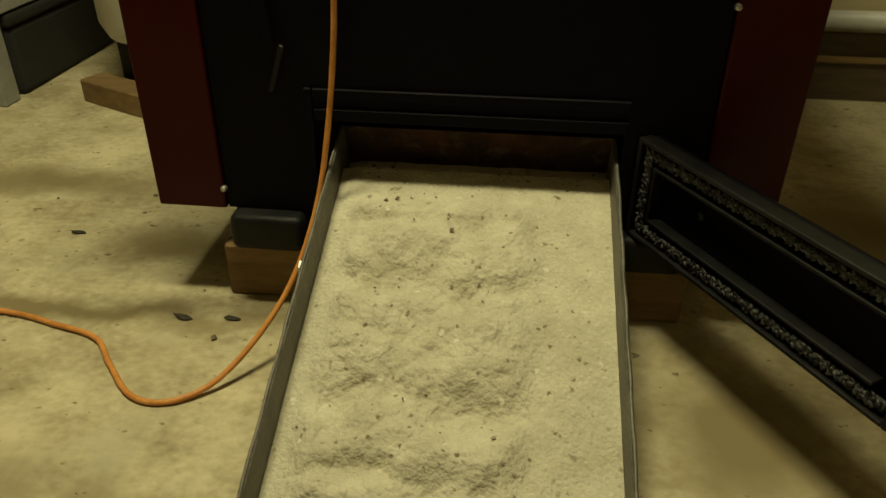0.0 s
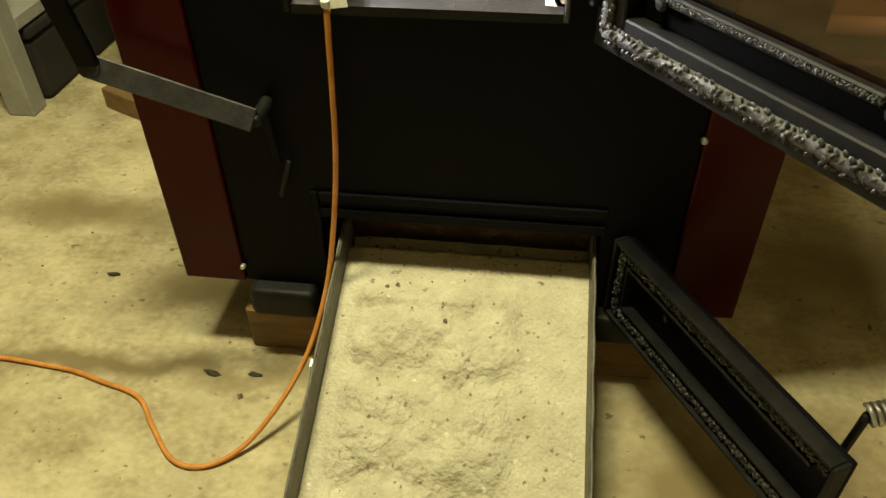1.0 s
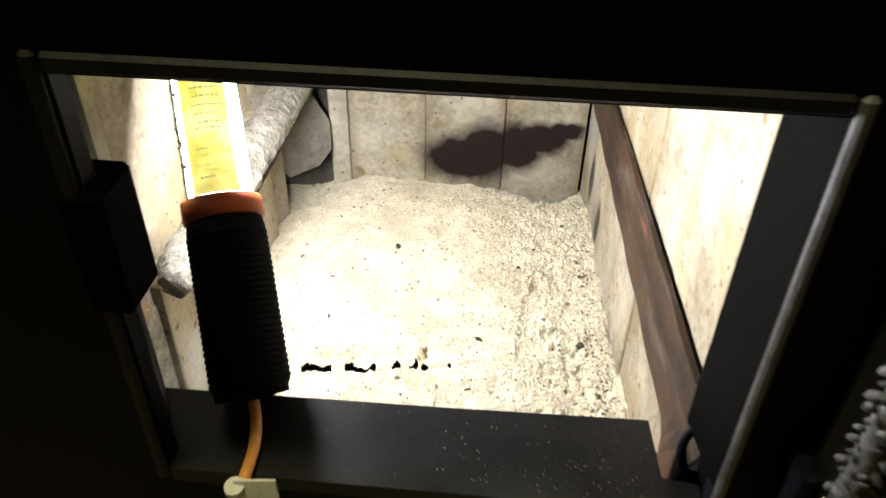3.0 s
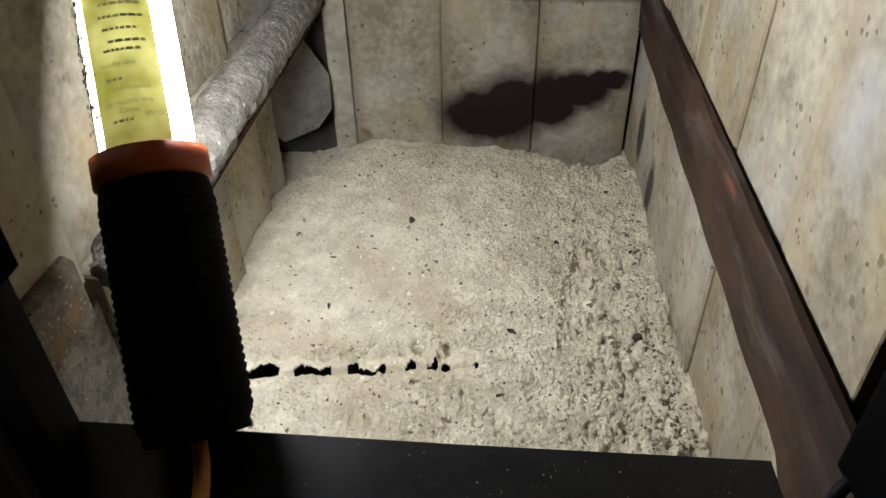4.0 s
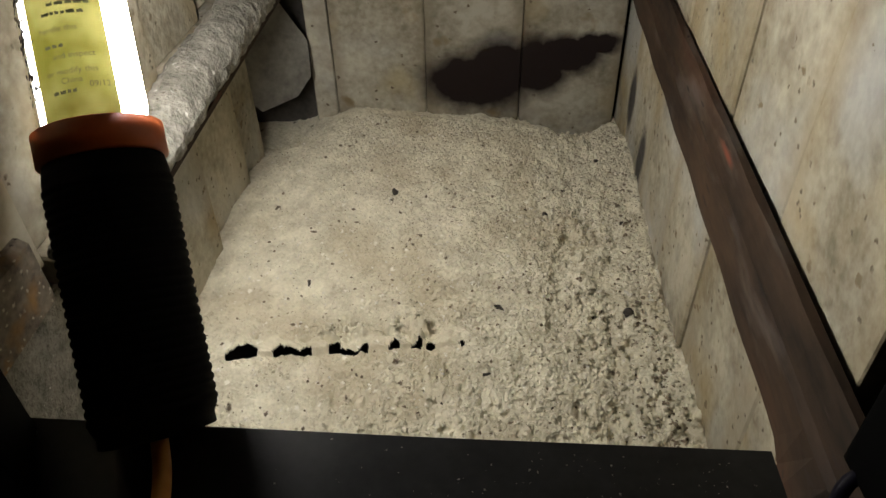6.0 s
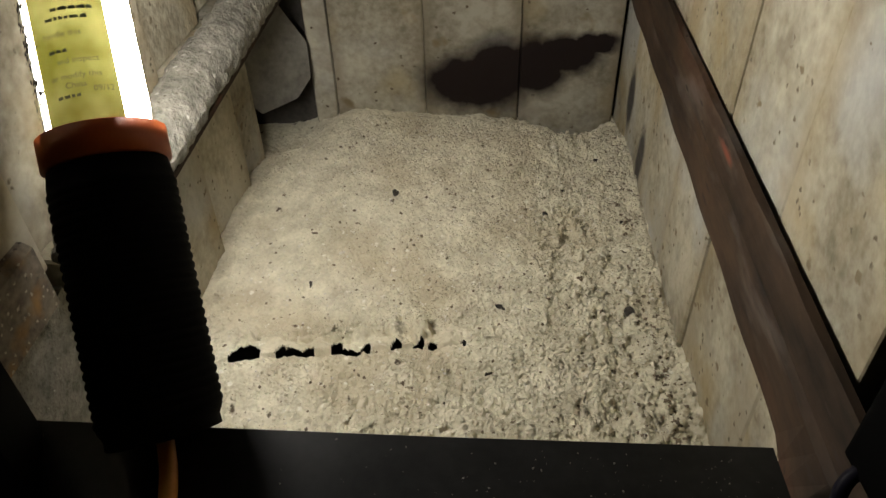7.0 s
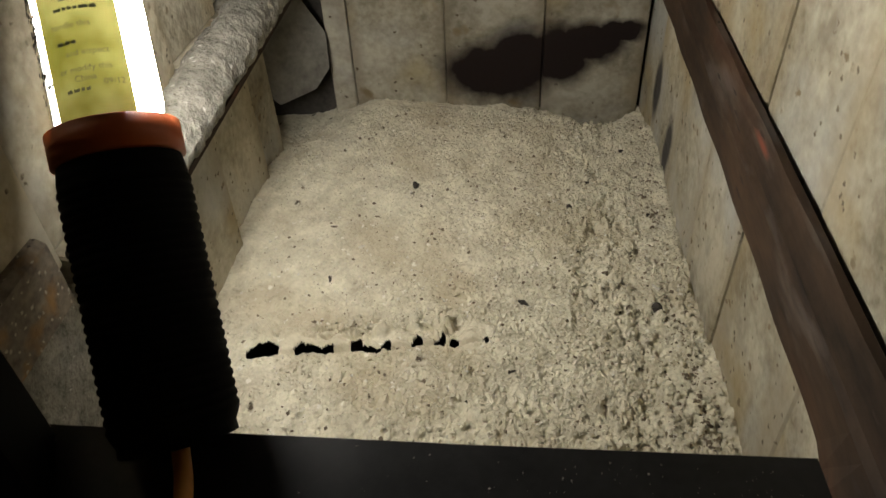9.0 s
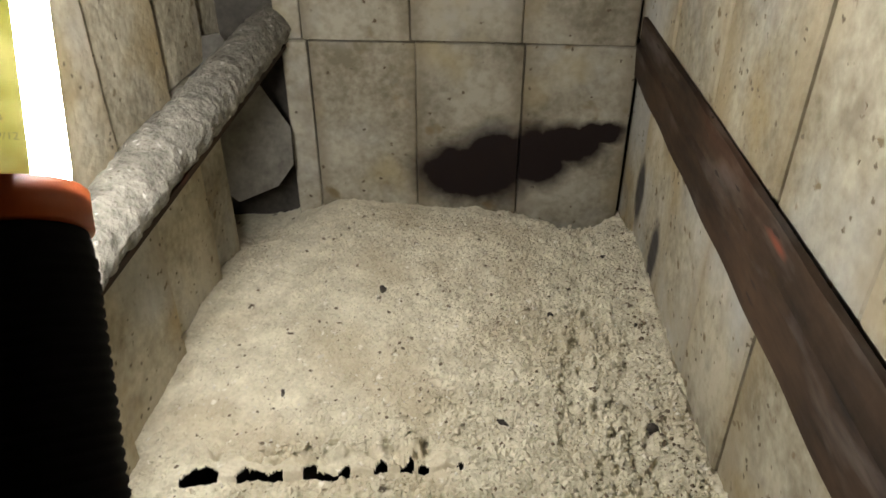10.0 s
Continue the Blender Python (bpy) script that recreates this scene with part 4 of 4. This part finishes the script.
# ---- ash drawer, pulled out and tipped to the floor ----
drawer = tagged(empty("ash_drawer", (0.077, -0.452, 0.0)), "galvanised sheet ash drawer pulled out, full of ash", "drawer")
TIP = math.degrees(math.atan(0.36))
wm = pose(0.0, -0.452, 0.002, TIP)
XL, XR, DL, DH = -0.110, 0.262, 0.555, 0.072


def wbox(lo, hi, bevel=0.0008):
    return box(lo, hi, bevel, 1, wm)


part("bottom", wbox((XL, 0, 0), (XR, DL, 0.002)), M_galv, drawer)
for lo, hi in (((XL, 0, 0.0022), (XL + 0.002, DL, DH)), ((XR - 0.002, 0, 0.0022), (XR, DL, DH)),
               ((XL + 0.0022, 0, 0.0022), (XR - 0.0022, 0.002, DH))):
    part("side", wbox(lo, hi), M_galv, drawer)
part("end_wall", wbox((XL + 0.0022, DL - 0.002, 0.0022), (XR - 0.0022, DL, DH)), M_rust, drawer, "rusty brown end wall")
for x in (XL - 0.0015, XR + 0.0015):
    part("rolled_rim", sweep([wm @ Vector((x + 0.0006 * math.sin(k * 1.7), DL * k / 24, DH)) for k in range(25)], 0.0022, 8), M_galv, drawer, "dull rolled rim", True)
part("clip", box((XL - 0.006, 0.30, DH - 0.02), (XL - 0.002, 0.312, DH + 0.004), 0.0008, 1, wm), M_zinc, drawer, "small bright metal clip")


def drawer_local(u, v):
    """Height of the ash above the drawer bottom."""
    h = 0.030
    heap = smooth_step(XL + 0.022, XL + 0.05, u) * (1 - smooth_step(0.135, 0.175, u + 0.012 * noise.noise((v * 16, 2.2, 0)))) * (1 - smooth_step(0.43, 0.47, v))
    # mounds with hollows between them, as it was shovelled
    sway = v + 0.020 * noise.noise((u * 9, 4.4, 0)) + 0.012 * noise.noise((u * 24, v * 14, 1.7))
    hollow = sum(k * math.exp(-((sway - at) / w) ** 2) for at, w, k in ((0.310, 0.020, 0.8), (0.160, 0.026, 1.0), (0.066, 0.018, 0.7), (0.012, 0.02, 0.8), (0.405, 0.016, 0.35)))
    h += heap * (0.013 - 0.017 * hollow + 0.011 * noise.fractal((u * 15, v * 17, 0.9), 0.9, 2.0, 4))
    h += (0.0005 + 0.0018 * heap * hollow) * noise.fractal((u * 85, v * 85, 3.9), 0.7, 2.0, 3)
    h += 0.0012 * noise.fractal((u * 30, v * 30, 7.9), 0.8, 2.0, 3)
    h -= 0.006 * smooth_step(XL + 0.03, XL, u)
    h -= 0.022 * smooth_step(0.517, 0.535, v)
    return h


bm = bmesh.new()
NX, NY = 170, 250
grid = []
for j in range(NY + 1):
    v = 0.003 + (DL - 0.006) * j / NY
    grid.append([bm.verts.new(wm @ Vector((u, v, drawer_local(u, v)))) for u in [XL + 0.0025 + (XR - XL - 0.005) * i / NX for i in range(NX + 1)]])
for a, b in zip(grid, grid[1:]):
    for i in range(NX):
        bm.faces.new((a[i], a[i + 1], b[i + 1], b[i]))
tagged(part("drawer_ash", bm, M_ash_fine, None, "", True), "soft pale lumpy wood ash filling the drawer", "ash", kind="stuff")


def drawer_height(x, y):
    c = math.cos(radians(TIP))
    v = (y + 0.452) / c
    return wm.translation.z + v * math.sin(radians(TIP)) + drawer_local(x, v) * c


def over_drawer(r):
    y = r.uniform(-0.43, 0.05)
    x = r.uniform(XL + 0.02, XR - 0.01)
    return x, y, r.random() < (1.0 if x < 0.17 else 0.35)


scatter("drawer_crumbs", "small dark crumbs and splinters on drawer ash", M_grey_chip, 100, 4, lambda r: 0.003 + 0.009 * r.random() ** 3, over_drawer, drawer_height)
scatter("drawer_pale_crumbs", "small pale chips on drawer ash", M_chip, 60, 6, lambda r: 0.002 + 0.006 * r.random() ** 3, over_drawer, drawer_height)


def over_floor(r):
    x, y = r.uniform(-1.3, 1.2), r.uniform(-0.7, 0.9)
    if -0.14 < x < 0.29 and y < 0.1 or (-0.3 < x < 0.5 and y > -0.05):
        return x, y, False
    return x, y, True


scatter("floor_debris", "dark splinters and grit scattered on the floor", M_grey_chip, 110, 8, lambda r: 0.0025 + 0.013 * r.random() ** 4, over_floor, lambda x, y: 0.0)
for x, y, turn, s in ((-0.605, 0.134, 10, 0.03), (-0.332, -0.081, -12, 0.035), (-0.26, -0.076, 5, 0.03)):
    lump("floor_splinter", (x, y, 0.003), (s, s * 0.3, 0.006), turn, M_coal, "dark wood splinter lying on the floor")

# ---- work light standing on the sill ----
light = tagged(empty("work_light", (-0.104, 0.055, 0.602)), "switched-on work light, black ribbed handle, clear tube", "work light")
LB, LT = Vector((-0.0978, 0.0495, 0.6165)), Vector((-0.1282, 0.1253, 0.6962))
axis = (LT - LB)
HL = axis.length
axis.normalize()
side = Vector((1, 0, 0))
side = (side - axis * side.dot(axis)).normalized()
front = axis.cross(side)
if front.y > 0:
    front = -front
lm = Matrix.Translation(LB) @ Matrix((side, axis.cross(side), axis)).transposed().to_4x4()
R = 0.0258
prof = [(0.004, -0.006), (0.024, -0.004), (R - 0.002, 0.0), (R, 0.004)]
k = int((HL - 0.012) / 0.0042)
for i in range(k):
    z = 0.005 + i * 0.0042
    prof += [(R, z), (R + 0.0007, z + 0.001), (R + 0.0007, z + 0.0026), (R, z + 0.0036)]
prof += [(R, HL - 0.006), (R - 0.001, HL)]
part("handle", lathe(prof, lm, 48), M_rubber, light, "black ribbed rubber handle", True)
part("collar", lathe([(R - 0.002, HL + 0.0002), (R + 0.0010, HL + 0.001), (R + 0.0010, HL + 0.0142), (R - 0.003, HL + 0.0152)], lm, 48), M_orange, light, "orange plastic collar", True)
TL = 0.30
RT = 0.0232
bm = bmesh.new()
NS = 64
rings = [[bm.verts.new(lm @ Vector((RT * math.cos(2 * math.pi * i / NS), RT * math.sin(2 * math.pi * i / NS), z))) for i in range(NS)] for z in (HL + 0.013, HL + 0.016 + TL)]
for i in range(NS):
    bm.faces.new((rings[0][i], rings[0][(i + 1) % NS], rings[1][(i + 1) % NS], rings[1][i]))
lens = part("lens_tube", bm, M_clear, light, "clear plastic tube", True)
lens.visible_shadow = False
part("end_cap", lathe([(R, HL + 0.016 + TL), (R, HL + 0.05 + TL), (R - 0.006, HL + 0.06 + TL)], lm, 32), M_orange, light)
# the label film lines the near side of the tube; the lit tube stands beside it
view = Vector((0.043, -0.131, 0.882)) - (LB + axis * (HL + 0.05))
loc = lm.to_3x3().inverted() @ view
A0 = math.atan2(loc.y, loc.x)
RL = RT - 0.0012
# sense of turn that leads away from the door side
SG = 1 if (lm.to_3x3() @ Vector((math.cos(A0 + 1.57), math.sin(A0 + 1.57), 0))).x > 0 else -1


def on_film(across, along, r=RL):
    """A point of the film: metres across from its middle line and up from the collar."""
    ang = A0 + SG * across / RL
    return lm @ Vector((r * math.cos(ang), r * math.sin(ang), HL + 0.0152 + along))


bm = bmesh.new()
strip = [[bm.verts.new(on_film(RL * radians(-56 + 85 * i / 24), z)) for z in (0.0005, TL - 0.006)] for i in range(25)]
for a, b in zip(strip, strip[1:]):
    bm.faces.new((a[0], b[0], b[1], a[1]))
part("label", bm, M_label, light, "yellow backlit warning label", True)
bm = bmesh.new()
strip = [[bm.verts.new(on_film(RL * radians(-210 + 136 * i / 24), z)) for z in (0.0005, TL - 0.006)] for i in range(25)]
for a, b in zip(strip, strip[1:]):
    bm.faces.new((a[0], b[0], b[1], a[1]))
part("reflector", bm, M_white, light, "white reflector behind the tube", True)
tube_at = Vector((math.cos(A0 + SG * 1.57), math.sin(A0 + SG * 1.57), 0)) * 0.0145


def film_text(words, across, along, size):
    """Printed words bent onto the film."""
    cu = bpy.data.curves.new("text", "FONT")
    cu.body, cu.size, cu.resolution_u = words, size, 3
    tmp = bpy.data.objects.new("text", cu)
    scene.collection.objects.link(tmp)
    me = bpy.data.meshes.new_from_object(tmp.evaluated_get(bpy.context.evaluated_depsgraph_get()))
    scene.collection.objects.unlink(tmp)
    bpy.data.objects.remove(tmp)
    bm = bmesh.new()
    bm.from_mesh(me)
    for v in bm.verts:
        v.co = on_film(across + v.co.x, along + v.co.y, RL + 0.0004)
    return part("printed_line", bm, M_ink, light)


for words, across, along, size in (("09/12", 0.0005, 0.0120, 0.0036), ("China", -0.010, 0.0145, 0.0036), ("or modify this", -0.0155, 0.0185, 0.0036),
                                   ("and inspect", -0.0115, 0.0250, 0.0036), ("handle this", -0.0155, 0.0365, 0.0036)):
    film_text(words, across, along, size)
rw = random.Random(9)
for across, along, w in ((-0.014, 0.0105, 0.010), (-0.014, 0.0298, 0.008), (-0.013, 0.0435, 0.014), (-0.010, 0.0475, 0.016), (-0.012, 0.0535, 0.015), (-0.013, 0.0595, 0.018),
                         (-0.012, 0.0655, 0.016), (-0.013, 0.0715, 0.017), (-0.011, 0.0775, 0.015)):
    bm = bmesh.new()
    at = across
    while at < across + w:
        long_ = rw.uniform(0.0012, 0.0034)
        vs = [[bm.verts.new(on_film(at + long_ * i / 3, along + dz, RL + 0.0004)) for dz in (0, rw.uniform(0.0011, 0.0017))] for i in range(4)]
        for a, b in zip(vs, vs[1:]):
            bm.faces.new((a[0], b[0], b[1], a[1]))
        at += long_ + 0.0007
    part("printed_line", bm, M_ink, light)
bm = bmesh.new()
rs = random.Random(12)
for k in range(90):
    c, z, w = -0.030 + rs.gauss(0.004, 0.0035), abs(rs.gauss(0.045, 0.022)), rs.uniform(0.0004, 0.0013)
    n = 7
    ring = [bm.verts.new(on_film(c + w * rs.uniform(0.6, 1.5) * math.cos(2 * math.pi * i / n), z + w * rs.uniform(0.6, 1.5) * math.sin(2 * math.pi * i / n), RT + 0.0003)) for i in range(n)]
    bm.faces.new(ring)
ob = part("soot_flecks", bm, M_coal, light, "black soot flecks stuck to the tube")
ob["kind"] = "stuff"
part("fluorescent_tube", lathe([(0.007, HL + 0.02), (0.0075, HL + 0.024), (0.0075, HL + 0.155), (0.007, HL + 0.16)], lm @ Matrix.Translation(tube_at), 20), M_tube, light, "glowing white fluorescent tube", True)

# cord from the handle over the sill to the floor
cord_line = spline([LB - axis * 0.004, (-0.090, 0.030, 0.610), (-0.087, 0.012, 0.605), (-0.087, -0.018, 0.600), (-0.088, -0.022, 0.57), (-0.096, -0.024, 0.405),
                    (-0.112, -0.034, 0.27), (-0.127, -0.06, 0.18), (-0.150, -0.11, 0.105), (-0.185, -0.165, 0.05), (-0.23, -0.222, 0.013), (-0.279, -0.256, 0.005),
                    (-0.33, -0.250, 0.005), (-0.385, -0.195, 0.005), (-0.43, -0.145, 0.005), (-0.50, -0.122, 0.005), (-0.60, -0.100, 0.005), (-0.80, -0.10, 0.005), (-1.1, -0.2, 0.005)], 12)
part("cord", sweep(cord_line, 0.0039, 10), M_cord, light, "orange rubber power cord", True)
part("tag", box((-0.010, -0.001, -0.007), (0.016, 0.001, 0.007), 0.0005, 1, pose(-0.078, -0.020, 0.611, -12, -8, 0)), M_tag, light, "small white paper tag")
part("cord_clamp", lathe([(0.006, 0), (0.006, 0.008)], pose(-0.0875, -0.0195, 0.606, 10), 12), M_tag, light)

# ---- background on the left ----
tank = tagged(empty("water_tank", (-0.725, 0.87, 0)), "white enamelled tank on short dark legs", "tank")
part("shell", lathe([(0.05, 0.135), (0.11, 0.137), (0.145, 0.148), (0.162, 0.185), (0.162, 0.85), (0.15, 0.9), (0.06, 0.92)], pose(-0.725, 0.87, 0), 48), M_white, tank, "", True)
for k in range(3):
    a = radians(-140 + 120 * k)
    x, y = -0.725 + 0.11 * math.cos(a), 0.87 + 0.11 * math.sin(a)
    part("leg", box((x - 0.022, y - 0.012, 0.0), (x + 0.022, y + 0.012, 0.148), 0.003), M_iron, tank)
tagged(part("wood_block", box((-0.13, -0.035, 0), (0.13, 0.035, 0.055), 0.003, 1, pose(-0.79, 0.72, 0, 0, 0, -26)), M_wood), "short offcut of brown timber on the floor", "block")
bench = tagged(empty("work_bench", (-1.5, 1.0, 0)), "grey steel bench with square legs", "bench")
part("top", box((-2.1, 0.66, 0.80), (-1.07, 1.4, 0.84), 0.004), M_greyleg, bench)
for x, y in ((-1.115, 0.71), (-2.05, 0.71), (-1.115, 1.35), (-2.05, 1.35)):
    part("leg", box((x - 0.035, y - 0.03, 0), (x + 0.035, y + 0.03, 0.798), 0.003), M_greyleg, bench)
part("lower_shelf", box((-2.06, 0.74, 0.20), (-1.08, 1.34, 0.235), 0.004), M_greyleg, bench)
# Low near-black box filling the space below the bench shelf.
bin_ = tagged(empty("bench_box", (-1.5, 1.04, 0)), "near-black box under the bench", "bin")
part("body", box((-1.945, 0.765, 0), (-1.08, 1.325, 0.165), 0.015, 2), M_dark, bin_)
part("lid", box((-1.95, 0.76, 0.166), (-1.075, 1.33, 0.195), 0.008, 2), M_dark, bin_)
